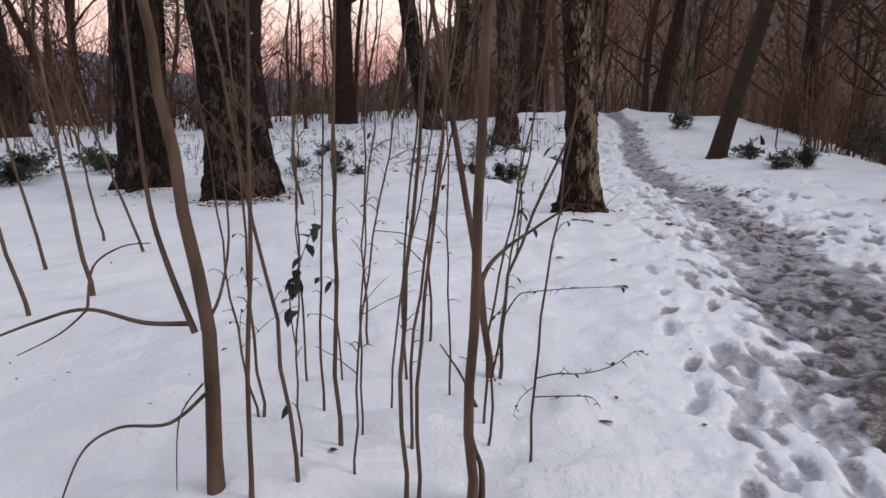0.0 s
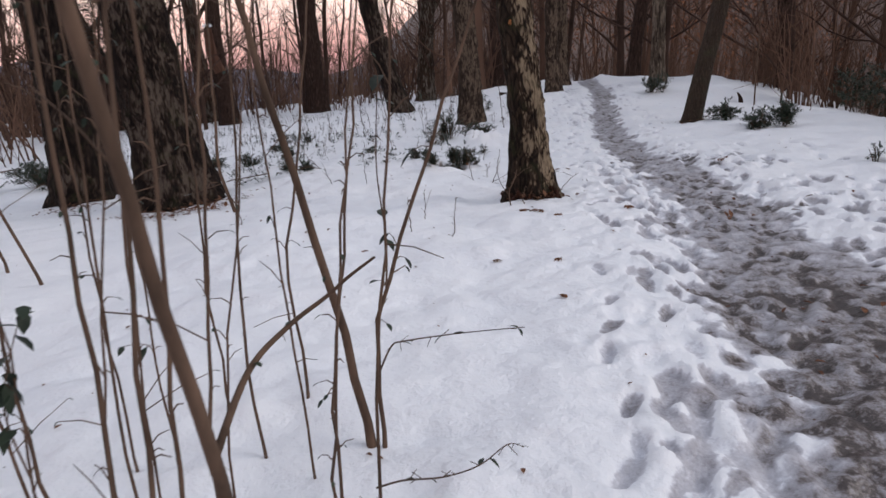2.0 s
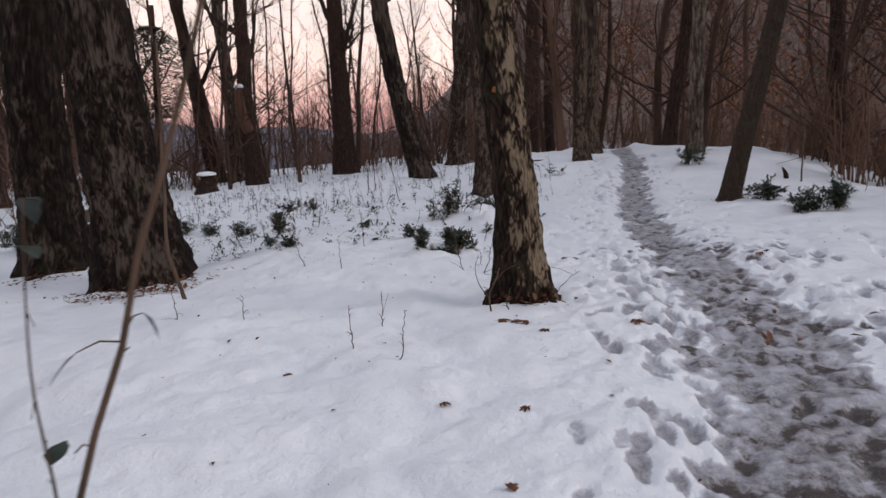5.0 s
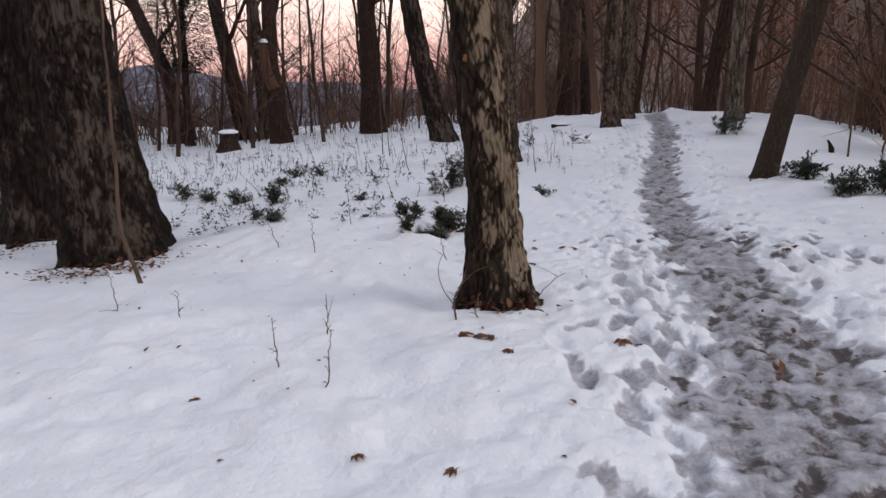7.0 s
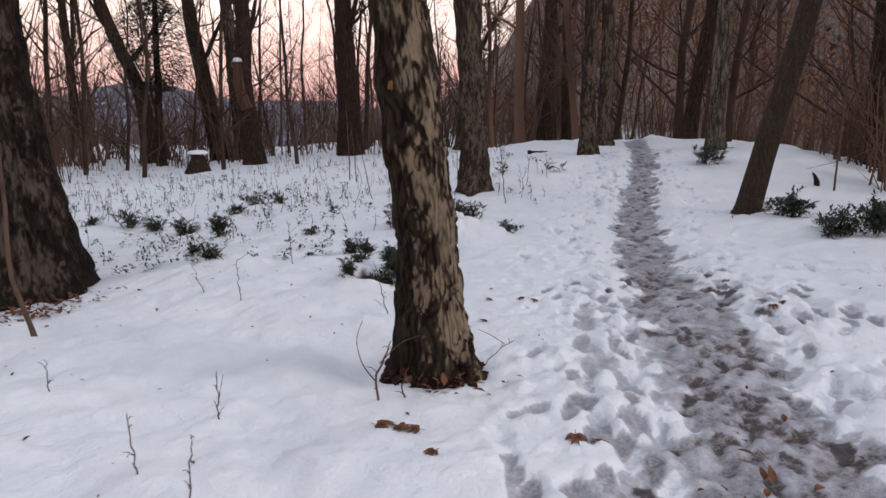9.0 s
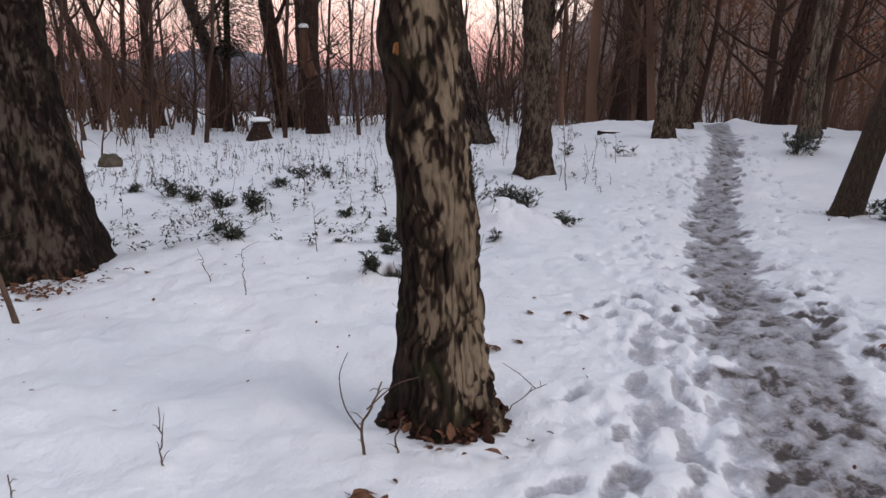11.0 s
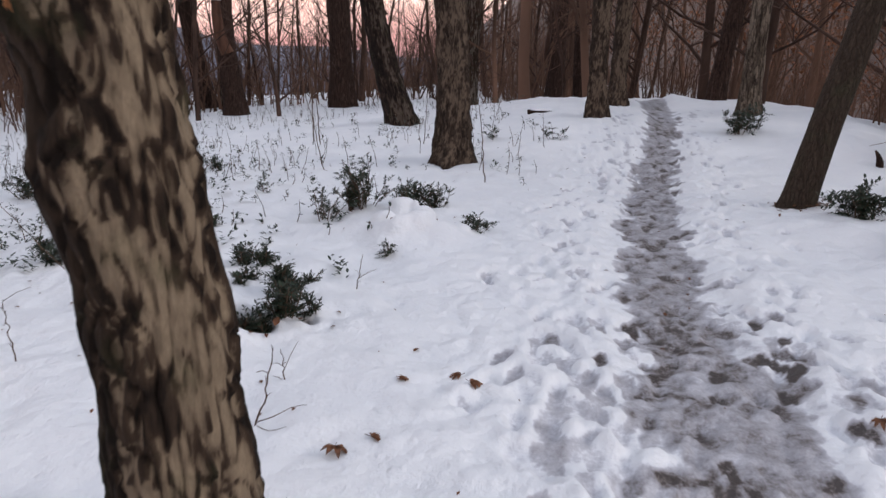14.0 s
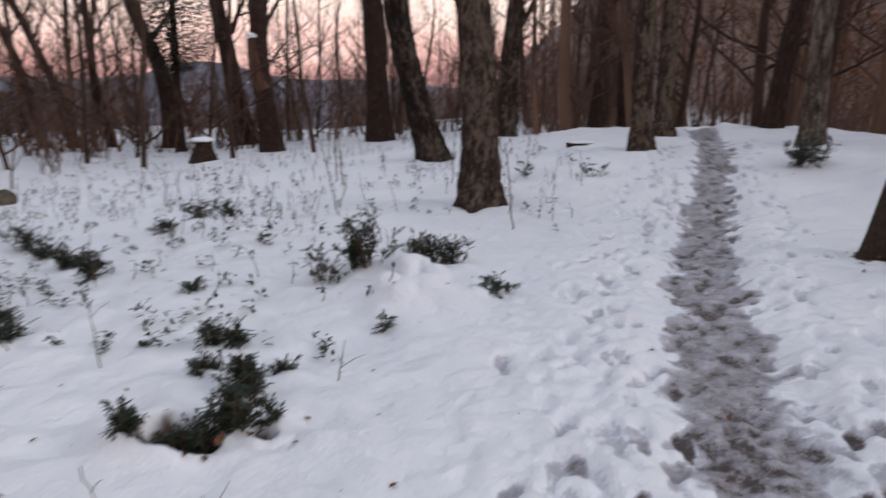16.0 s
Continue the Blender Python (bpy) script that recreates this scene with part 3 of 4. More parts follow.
def tree(x, y, radius, height, lean, mat, label, bend=(0, 0), sides=28, step=0.10, flare=0.5, lobes=5, rough=0.02, seed=1, limbs=6, first=4.0, knots=(), category="tree", plates=None):
    root = tagged(new("tree"), label, category)
    root.location = (x, y, ground_z(x, y))
    if plates:
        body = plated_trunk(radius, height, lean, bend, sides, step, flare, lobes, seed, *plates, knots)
    else:
        body = trunk_geo(radius, height, lean, bend, sides, step, flare, lobes, rough, seed, knots)
    part("trunk", body, mat, root)
    rng = random.Random(seed * 7 + 1)
    for i in range(limbs):
        z = first + (height - first) * (i + 0.5) / limbs
        a = i * 2.4 + rng.uniform(-0.5, 0.5)
        g = Geo()
        r = radius * (1 - 0.55 * z / height)
        grow(g, rng, axis_at(z, lean, bend), Vector((math.cos(a), math.sin(a), rng.uniform(0.5, 1.1))), r * 0.42, height * 0.28, 2)
        part("limb", g, mat, root)
    return root

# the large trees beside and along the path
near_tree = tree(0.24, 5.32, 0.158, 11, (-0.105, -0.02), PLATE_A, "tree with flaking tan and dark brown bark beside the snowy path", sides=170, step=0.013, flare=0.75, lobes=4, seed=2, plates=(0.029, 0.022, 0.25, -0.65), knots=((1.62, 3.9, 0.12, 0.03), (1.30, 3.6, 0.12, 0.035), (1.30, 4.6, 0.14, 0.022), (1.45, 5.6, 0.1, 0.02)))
tree(-4.0, 8.25, 0.41, 13, (-0.13, 0.02), PLATE_B, "massive old tree with thick rough bark leaning over the snow", sides=230, step=0.024, flare=0.5, lobes=6, seed=3, plates=(0.04, 0.045, 0.22, -1.2))
tree(-6.05, 9.9, 0.38, 13, (-0.02, 0.02), PLATE_B, "massive dark tree with rough bark standing in snow", sides=150, step=0.035, flare=0.4, lobes=5, seed=4, plates=(0.055, 0.045, 0.3, None))
tree(4.10, 11.25, 0.158, 11, (0.20, 0.03), BARK_C, "smooth brown tree leaning over the path edge", sides=48, step=0.08, flare=0.25, lobes=4, rough=0.006, seed=5)
tree(0.42, 13.75, 0.22, 12, (-0.075, 0.0), PLATE_D, "tree with long furrowed grey-tan bark in snow", sides=110, step=0.03, flare=0.5, lobes=5, seed=6, plates=(0.026, 0.030, 0.15, -1.2))
tree(-1.15, 20.0, 0.28, 12, (-0.22, 0.03), PLATE_B, "rough-barked tree leaning sideways in snow", bend=(-0.15, 0), sides=80, step=0.05, flare=0.45, seed=7, plates=(0.05, 0.04, 0.22, -1.0))
tree(-5.2, 32.9, 0.46, 14, (-0.045, 0), BARK_RED, "straight dark brown tree trunk at the edge of the wood", sides=48, flare=0.3, rough=0.03, seed=8)
tree(2.80, 17.2, 0.155, 13, (-0.033, 0), PLATE_D, "twin tree with furrowed grey bark by the path", sides=70, step=0.04, flare=0.6, seed=9, plates=(0.03, 0.03, 0.18, -1.2))
tree(3.62, 19.9, 0.165, 13, (-0.035, 0), PLATE_D, "twin tree with furrowed grey bark by the path", sides=70, step=0.04, flare=0.6, seed=10, plates=(0.03, 0.03, 0.18, -1.2))
tree(5.50, 17.2, 0.165, 13, (-0.02, 0), BARK_D, "tall brown tree with furrowed bark above a bush", sides=48, flare=0.4, rough=0.03, seed=11)
tree(5.65, 19.8, 0.18, 13, (0.10, 0), BARK_RED, "dark leaning tree trunk beside the path", sides=40, flare=0.35, rough=0.03, seed=12)
tree(-16.0, 36.4, 0.40, 13, (-0.2, 0), BARK_RED, "dark crooked leaning tree trunk", bend=(0.45, 0), sides=40, flare=0.35, rough=0.03, seed=13)
tree(-12.8, 37.6, 0.45, 13, (-0.17, 0), BARK_RED, "dark leaning tree trunk at the wood edge", sides=40, flare=0.35, rough=0.04, seed=14)
tree(-11.3, 36.8, 0.40, 12, (-0.08, 0), BARK_B, "dark forked tree trunk at the wood edge", sides=40, flare=0.35, rough=0.04, seed=24)
forked = tree(-16.1, 24.0, 0.42, 12, (-0.10, 0), BARK_RED, "dark forked tree with snow in its fork at the wood edge", sides=48, flare=0.5, rough=0.05, seed=51)
g = Geo()
g.tube([(-0.2, 0, 1.7), (-0.75, -0.05, 2.9), (-1.5, -0.05, 4.2), (-2.1, 0, 5.8), (-2.5, 0.1, 7.6), (-2.8, 0.2, 9.5)], [0.34, 0.30, 0.26, 0.22, 0.17, 0.08], 14)
part("limb", g, BARK_RED, forked)
tree(-21.2, 34.6, 0.22, 12, (-0.30, 0), BARK_RED, "slim dark tree leaning against the dusk sky", bend=(0.3, 0), sides=24, flare=0.3, rough=0.02, seed=52)
tree(-20.0, 35.0, 0.24, 12, (-0.34, 0), BARK_RED, "slim dark tree leaning against the dusk sky", bend=(0.3, 0), sides=24, flare=0.3, rough=0.02, seed=53)
tree(-19.0, 36.4, 0.24, 12, (-0.12, 0), BARK_RED, "slim dark tree standing against the dusk sky", bend=(-0.2, 0), sides=24, flare=0.3, rough=0.02, seed=54)
tree(-0.2, 31.0, 0.36, 13, (0.06, 0), BARK_B, "dark forked tree beyond the rise", sides=36, flare=0.4, rough=0.05, seed=55, first=2.6)
tree(3.3, 33.5, 0.36, 13, (0.01, 0), BARK_RED, "straight dark tree beyond the rise", sides=36, flare=0.3, rough=0.03, seed=56)
tree(4.4, 34.5, 0.24, 13, (-0.04, 0), BARK_RED, "slim dark tree beyond the rise", sides=28, flare=0.3, rough=0.03, seed=57)
tree(7.7, 8.7, 0.20, 11, (0.26, 0), BARK_RED, "dark tree leaning away below the ridge edge", sides=32, flare=0.3, rough=0.02, seed=41)
tree(8.9, 9.8, 0.17, 11, (0.20, 0), BARK_RED, "dark tree leaning away below the ridge edge", sides=32, flare=0.3, rough=0.02, seed=42)
tree(9.2, 12.4, 0.22, 12, (0.08, 0), BARK_B, "dark tree standing below the ridge edge", sides=32, flare=0.3, rough=0.03, seed=43)
tree(8.4, 16.4, 0.18, 12, (-0.05, 0), BARK_RED, "dark tree standing below the ridge edge", sides=32, flare=0.3, rough=0.03, seed=44)


def bulk(name, items, mat):
    """One mesh from copies of small meshes: (Geo, matrix) pairs."""
    vs, loops, starts, totals, base, lp = [], [], [], [], 0, 0
    cache = {}
    for g, m in items:
        if id(g) not in cache:
            tot = np.array([len(f) for f in g.f])
            cache[id(g)] = (np.array(g.v), np.concatenate([np.array(f) for f in g.f]), tot)
        v, l, tot = cache[id(g)]
        mm = np.array(m)
        vs.append(v @ mm[:3, :3].T + mm[:3, 3])
        loops.append(l + base)
        starts.append(np.concatenate([[0], np.cumsum(tot)[:-1]]) + lp)
        base += len(v)
        lp += len(l)
    vs, loops, starts = np.concatenate(vs), np.concatenate(loops), np.concatenate(starts)
    me = bpy.data.meshes.new(name)
    me.vertices.add(len(vs))
    me.vertices.foreach_set("co", vs.ravel())
    me.loops.add(len(loops))
    me.polygons.add(len(starts))
    me.loops.foreach_set("vertex_index", loops)
    me.polygons.foreach_set("loop_start", starts)
    me.update(calc_edges=True)
    me.materials.append(mat)
    return me


def spot(x, y, turn=0.0, size=1.0, sink=0.0, tilt=(0, 0)):
    return Matrix.LocRotScale((x, y, ground_z(x, y) - sink), Euler((tilt[0], tilt[1], turn)), Vector((size, size, size)))


# thin bare trees of the surrounding wood
def thin_tree(seed, height, radius, limbs=11, first=0.22, depth=2, fork=4, crook=0.11):
    rng = random.Random(seed)
    g = Geo()
    pts, rad, q, d = [], [], Vector((0, 0, -0.5)), Vector((rng.uniform(-0.12, 0.12), rng.uniform(-0.12, 0.12), 1))
    for i in range(10):
        pts.append(q.copy())
        rad.append(radius * (1.15 if i == 0 else 1 - 0.85 * i / 10))
        d = (d + Vector((rng.uniform(-1, 1), rng.uniform(-1, 1), 0.6)) * crook).normalized()
        q = q + d * (height / 9)
    g.tube(pts, rad, 6)
    for i in range(limbs):
        t = first + (0.97 - first) * ((i + rng.random()) / limbs) ** 1.3
        k = min(int(t * 9), 8)
        p = pts[k].lerp(pts[k + 1], t * 9 - k)
        a = rng.uniform(0, 6.28)
        grow(g, rng, p, Vector((math.cos(a), math.sin(a), rng.uniform(0.3, 1.2))), rad[k] * rng.uniform(0.28, 0.5), height * rng.uniform(0.14, 0.3) * (1.1 - 0.5 * t), depth, 4, fork, 0.28, 0.10)
    return g


def bush_geo(seed, stems, height, spread=0.6):
    rng = random.Random(seed)
    g = Geo()
    for _ in range(stems):
        a, s = rng.uniform(0, 6.28), rng.uniform(0, spread)
        grow(g, rng, Vector((math.cos(a) * s, math.sin(a) * s, -0.1)), Vector((rng.uniform(-0.4, 0.4), rng.uniform(-0.4, 0.4), 1)), 0.012 * height / 1.5 + 0.004, height * rng.uniform(0.5, 1.0), 1, 3, 4, 0.22, 0.12)
    return g


VARIANTS = [thin_tree(100 + i, 9 + 1.3 * (i % 4), 0.065 + 0.022 * (i % 3), 13, 0.13 + 0.05 * (i % 3)) for i in range(7)]
BRUSH = [bush_geo(200 + i, 9, 1.6 + 0.5 * (i % 3)) for i in range(5)]
rng_w = random.Random(77)

# the nearer thin trees, each one a thing
thin_meshes = []
for i in range(5):
    me = thin_tree(140 + i, 9 + 1.3 * (i % 4), 0.07 + 0.02 * (i % 3), 19, 0.10, 2, 5, 0.17).mesh("thin_tree")
    me.materials.append(WOOD)
    thin_meshes.append(me)


def lone_tree(x, y, k, turn, size):
    ob = new("thin_tree", thin_meshes[k])
    ob.matrix_world = spot(x, y, turn, size)
    return tagged(ob, "slender bare tree with thin branches in snow", "tree", "bare trees at the edge of the wood")


def polar(az, r):
    return r * math.sin(radians(az)), r * math.cos(radians(az))


for i in range(28):
    az = -54 + 55 * (i + rng_w.random()) / 28
    x, y = polar(az, rng_w.uniform(27, 42))
    lone_tree(x, y, i % 5, rng_w.uniform(0, 6.28), rng_w.uniform(0.8, 1.35))
for x, y in ((2.2, 29), (3.0, 26), (7.6, 14.5), (8.0, 10.5), (8.6, 18.5), (7.2, 21.5), (9.4, 13.2), (9.8, 16.5), (10.6, 21.0), (7.9, 7.5), (9.0, 5.5), (10.4, 9.0), (6.7, 24.5), (5.0, 26.5)):
    lone_tree(x, y, rng_w.randrange(5), rng_w.uniform(0, 6.28), rng_w.uniform(0.7, 1.5))

woods, thicket, hill_woods, hill_brush = [], [], [], []
for i in range(85):
    x, y = polar(rng_w.uniform(-62, 6), rng_w.uniform(36, 90))
    woods.append((rng_w.choice(VARIANTS), spot(x, y, rng_w.uniform(0, 6.28), rng_w.uniform(0.8, 1.6))))
for i in range(45):
    x, y = polar(rng_w.uniform(60, 300), rng_w.uniform(16, 60))
    woods.append((rng_w.choice(VARIANTS), spot(x, y, rng_w.uniform(0, 6.28), rng_w.uniform(0.9, 1.5))))
for i in range(26):
    x, y = polar(rng_w.uniform(-58, -33), rng_w.uniform(19, 30))
    thicket.append((rng_w.choice(BRUSH), spot(x + 1, y + 4.5, rng_w.uniform(0, 6.28), rng_w.uniform(0.5, 1.3))))
# unseen trees close behind and left, added to shade the near snow
for i in range(20):
    x, y = polar(rng_w.uniform(175, 285), rng_w.uniform(7, 18))
    woods.append((rng_w.choice(VARIANTS), spot(x, y + 2, rng_w.uniform(0, 6.28), rng_w.uniform(1.0, 1.6))))
for i in range(135):
    az = rng_w.uniform(1, 62)
    x, y = polar(az, 24 + 90 * rng_w.random() ** 1.3)
    if x < np.interp(y, EDGE_Y, EDGE_X) + 1.0 and y < 24:
        continue
    hill_woods.append((rng_w.choice(VARIANTS), spot(x, y, rng_w.uniform(0, 6.28), rng_w.uniform(0.9, 1.9))))
for i in range(330):
    x, y = polar(rng_w.uniform(-56, 7), rng_w.uniform(33, 64))
    thicket.append((rng_w.choice(BRUSH), spot(x, y, rng_w.uniform(0, 6.28), rng_w.uniform(0.8, 1.9) * (1 if i % 4 else 1.6))))
for i in range(120):
    y = rng_w.uniform(-4, 34)
    x = float(np.interp(y, EDGE_Y, EDGE_X)) + 0.7 + 9 * rng_w.random() ** 1.2
    hill_brush.append((rng_w.choice(BRUSH), spot(x, y, rng_w.uniform(0, 6.28), rng_w.uniform(0.6, 1.5))))
for i in range(90):
    x, y = polar(rng_w.uniform(4, 50), rng_w.uniform(24, 60))
    if y > 24 or x > float(np.interp(y, EDGE_Y, EDGE_X)) + 1.5:
        hill_brush.append((rng_w.choice(BRUSH), spot(x, y, rng_w.uniform(0, 6.28), rng_w.uniform(0.8, 1.7))))
tagged(new("woods_and_shade_trees", bulk("woods_and_shade_trees", woods, WOOD)), "bare winter woods against a pink dusk sky, with unseen shade trees behind", "woods", kind="stuff")
tagged(new("hillside_woods", bulk("hillside_woods", hill_woods, FAR_TWIG)), "dense brown winter woods on the slope", "woods", kind="stuff")
tagged(new("thicket", bulk("thicket", thicket, FAR_TWIG)), "thicket of bare twigs at the ridge edge", "thicket", kind="stuff")
tagged(new("hillside_brush", bulk("hillside_brush", hill_brush, FAR_TWIG)), "tangled bare brush below the ridge edge", "brush", kind="stuff")

# russet leaves still hanging in the hillside wood
spray = []
for k in range(4):
    g = Geo()
    rg = random.Random(300 + k)
    for _ in range(130):
        p = Vector((rg.gauss(0, 1.1), rg.gauss(0, 1.1), rg.gauss(0, 0.45)))
        g.leaf(p, (rg.uniform(-1, 1), rg.uniform(-1, 1), rg.uniform(-0.8, 0.2)), (0.2, 0.1, 1), rg.uniform(0.10, 0.2), rg.uniform(0.06, 0.11))
    spray.append(g)
leaves = []
for i in range(190):
    x, y = polar(rng_w.uniform(8, 60), rng_w.uniform(20, 70))
    if y < 26 and x < float(np.interp(y, EDGE_Y, EDGE_X)) + 3:
        continue
    m = spot(x, y, rng_w.uniform(0, 6.28), rng_w.uniform(0.8, 1.6))
    m.translation.z += rng_w.uniform(2.0, 9.0)
    leaves.append((rng_w.choice(spray), m))
tagged(new("russet_foliage", bulk("russet_foliage", leaves, RUSSET)), "dry russet leaves still hanging on woodland trees", "foliage", kind="stuff")


# evergreen shrubs
def shrub(x, y, height, spread, stems, leaf, label, seed, dense=1.0):
    rng = random.Random(seed)
    root = tagged(new("shrub"), label, "shrub")
    root.location = (x, y, ground_z(x, y))
    green = Geo()
    spread *= 1.35
    for _ in range(int(stems * 1.2)):
        a, s = rng.uniform(0, 6.28), rng.random()
        p = Vector((math.cos(a) * spread * 0.25 * s, math.sin(a) * spread * 0.25 * s, -0.06))
        end = Vector((math.cos(a) * spread * s, math.sin(a) * spread * s, height * rng.uniform(0.45, 1.0) * (1 - 0.25 * s)))
        mid = p.lerp(end, 0.5) + Vector((rng.uniform(-0.1, 0.1) * spread, rng.uniform(-0.1, 0.1) * spread, 0.05 * height))
        pts = [p, p.lerp(mid, 0.5), mid, mid.lerp(end, 0.5), end]
        wood = Geo()
        wood.tube(pts, [0.006, 0.005, 0.004, 0.003, 0.002], 4)
        for j in range(int(9 * dense)):
            t = rng.uniform(0.25, 1.0)
            k = min(int(t * 4), 3)
            q = pts[k].lerp(pts[k + 1], t * 4 - k)
            out = Vector((rng.uniform(-1, 1), rng.uniform(-1, 1), rng.uniform(-0.1, 0.7))).normalized()
            e = q + out * leaf * rng.uniform(1.2, 2.6)
            wood.tube([q, e], [0.0018, 0.0012], 3)
            cross = out.orthogonal().normalized()
            for m in range(7):
                c = q.lerp(e, 0.2 + 0.8 * m / 6)
                way = (out * 0.7 + cross * (0.8 if m % 2 else -0.8) + Vector((rng.uniform(-0.4, 0.4), rng.uniform(-0.4, 0.4), rng.uniform(-0.1, 0.5)))) if m < 6 else out
                green.leaf(c, way, (0, 0, 1), leaf * rng.uniform(0.6, 1.0), leaf * 0.4)
        part("stem", wood, TWIG, root)
    tagged(part("foliage", green, GREEN, root), kind="stuff")
    return root


EVERGREEN = "low evergreen shrub with dark green leaves in snow"
# clump behind a snow heap
shrub(-0.58, 10.03, 0.36, 0.2, 7, 0.035, EVERGREEN, 1, 0.8)
shrub(-0.26, 10.35, 0.5, 0.24, 16, 0.038, "bushy evergreen shrub rising behind a snow heap", 2, 1.1)
shrub(-0.38, 10.33, 0.34, 0.16, 8, 0.036, EVERGREEN, 3, 1.0)
shrub(0.08, 10.69, 0.34, 0.24, 12, 0.038, EVERGREEN, 4, 1.0)
shrub(0.4, 10.77, 0.26, 0.24, 12, 0.038, EVERGREEN, 5, 1.0)
shrub(0.8, 9.93, 0.15, 0.14, 6, 0.038, EVERGREEN, 6, 1.0)
shrub(0.16, 9.12, 0.12, 0.05, 3, 0.035, EVERGREEN, 7, 0.7)
shrub(-1.58, 11.45, 0.16, 0.06, 3, 0.035, EVERGREEN, 8, 0.7)
# sprigs round the brown hollows
shrub(-0.63, 7.43, 0.15, 0.07, 7, 0.032, "upright evergreen sprigs over a brown hollow in snow", 120, 1.0)
shrub(-0.46, 7.5, 0.17, 0.07, 6, 0.032, "upright evergreen sprigs over a brown hollow in snow", 121, 1.0)
shrub(-0.33, 7.56, 0.2, 0.09, 8, 0.034, "upright evergreen sprigs over a brown hollow in snow", 122, 1.1)
shrub(-0.23, 7.58, 0.26, 0.1, 12, 0.034, "upright evergreen sprigs over a brown hollow in snow", 123, 1.2)
shrub(-0.36, 8.01, 0.26, 0.08, 13, 0.034, "upright evergreen sprigs over a brown hollow in snow", 124, 1.2)
shrub(-0.69, 8.25, 0.15, 0.08, 8, 0.032, "upright evergreen sprigs over a brown hollow in snow", 125, 1.0)
shrub(-0.68, 8.68, 0.15, 0.09, 8, 0.032, "upright evergreen sprigs over a brown hollow in snow", 126, 1.0)
shrub(-0.85, 8.7, 0.17, 0.09, 7, 0.032, "upright evergreen sprigs over a brown hollow in snow", 127, 1.0)
shrub(-0.28, 8.4, 0.07, 0.05, 4, 0.03, EVERGREEN, 128, 1.0)
shrub(-0.1, 7.71, 0.08, 0.05, 4, 0.03, EVERGREEN, 129, 1.0)
shrub(-1.25, 8.67, 0.03, 0.06, 3, 0.03, EVERGREEN, 130, 0.8)
# on the snow west of the path
for i, (x, y, h, sp, st) in enumerate(((-5.21, 12.68, 0.3, 0.22, 12), (-4.54, 12.1, 0.22, 0.2, 10), (-3.81, 11.44, 0.24, 0.18, 10), (-2.96, 10.62, 0.34, 0.12, 10), (-3.53, 14.13, 0.26, 0.28, 10), (-3.53, 13.18, 0.1, 0.2, 6), (-2.77, 9.29, 0.1, 0.07, 4), (-2.41, 8.88, 0.13, 0.08, 5), (-5.93, 12.82, 0.14, 0.2, 5), (-3.07, 13.92, 0.2, 0.12, 5), (-7.69, 13.89, 0.3, 0.4, 12), (-1.54, 9.78, 0.06, 0.1, 3))):
    shrub(x, y, h, sp, st, 0.045, EVERGREEN, 20 + i, 1.0)
# around the leaning tree and along the right of the path
shrub(4.3, 10.37, 0.36, 0.22, 12, 0.06, "dark evergreen shrub at the foot of a leaning tree", 40)
shrub(4.37, 9.32, 0.34, 0.22, 11, 0.06, EVERGREEN, 41)
shrub(4.78, 9.35, 0.36, 0.28, 13, 0.06, EVERGREEN, 42)
shrub(5.35, 10.4, 0.22, 0.2, 6, 0.05, EVERGREEN, 43)
shrub(4.75, 15.3, 0.42, 0.34, 10, 0.06, "dark evergreen bush below a tall tree", 44)
shrub(5.0, 15.6, 0.6, 0.25, 6, 0.06, EVERGREEN, 45)
shrub(4.2, 5.7, 0.5, 0.2, 16, 0.05, "round evergreen bush standing alone in snow", 46)
shrub(3.95, 5.85, 0.3, 0.08, 3, 0.04, EVERGREEN, 47, 0.6)
shrub(0.9, 15.5, 0.3, 0.15, 4, 0.05, EVERGREEN, 48, 0.6)
shrub(1.9, 15.2, 0.35, 0.25, 5, 0.05, EVERGREEN, 49, 0.5)
# evergreen thickets further back in the wood
for i, (x, y, h) in enumerate(((9.2, 8.5, 1.9), (10.2, 11.5, 2.3), (8.8, 12.6, 1.5), (12.0, 15.0, 2.6), (-9.0, 11.5, 0.6), (-8.0, 12.5, 0.5), (-7.2, 11.6, 0.5), (-9.8, 13.0, 0.7), (-8.6, 10.5, 0.5), (7.9, 6.4, 1.0), (8.6, 7.2, 1.3), (8.0, 9.8, 1.1), (7.6, 12.0, 0.9), (9.8, 6.0, 1.6))):
    shrub(x, y, h, 0.4 + h * 0.35, 14, 0.08, "evergreen thicket in the wood", 60 + i, 1.3)

# a far evergreen tree among the bare ones
pine = tagged(new("evergreen_tree"), "dark green evergreen tree among bare trees", "tree")
pine.location = (-14.3, 34.0, ground_z(-14.3, 34.0))
part("trunk", trunk_geo(0.2, 9, (0.02, 0), (0, 0), 12, 0.5, 0.3, 4, 0.01, 90), BARK_RED, pine)
g = Geo()
rg = random.Random(91)
for _ in range(5200):
    a, z = rg.uniform(0, 6.28), rg.uniform(3.4, 7.6)
    rr = 1.9 * (1 - ((z - 5.4) / 2.4) ** 2) * math.sqrt(rg.random())
    g.leaf((math.cos(a) * rr, math.sin(a) * rr, z), (math.cos(a), math.sin(a), rg.uniform(-0.3, 0.4)), (0, 0, 1), rg.uniform(0.16, 0.32), 0.10)
part("crown", g, GREEN, pine)


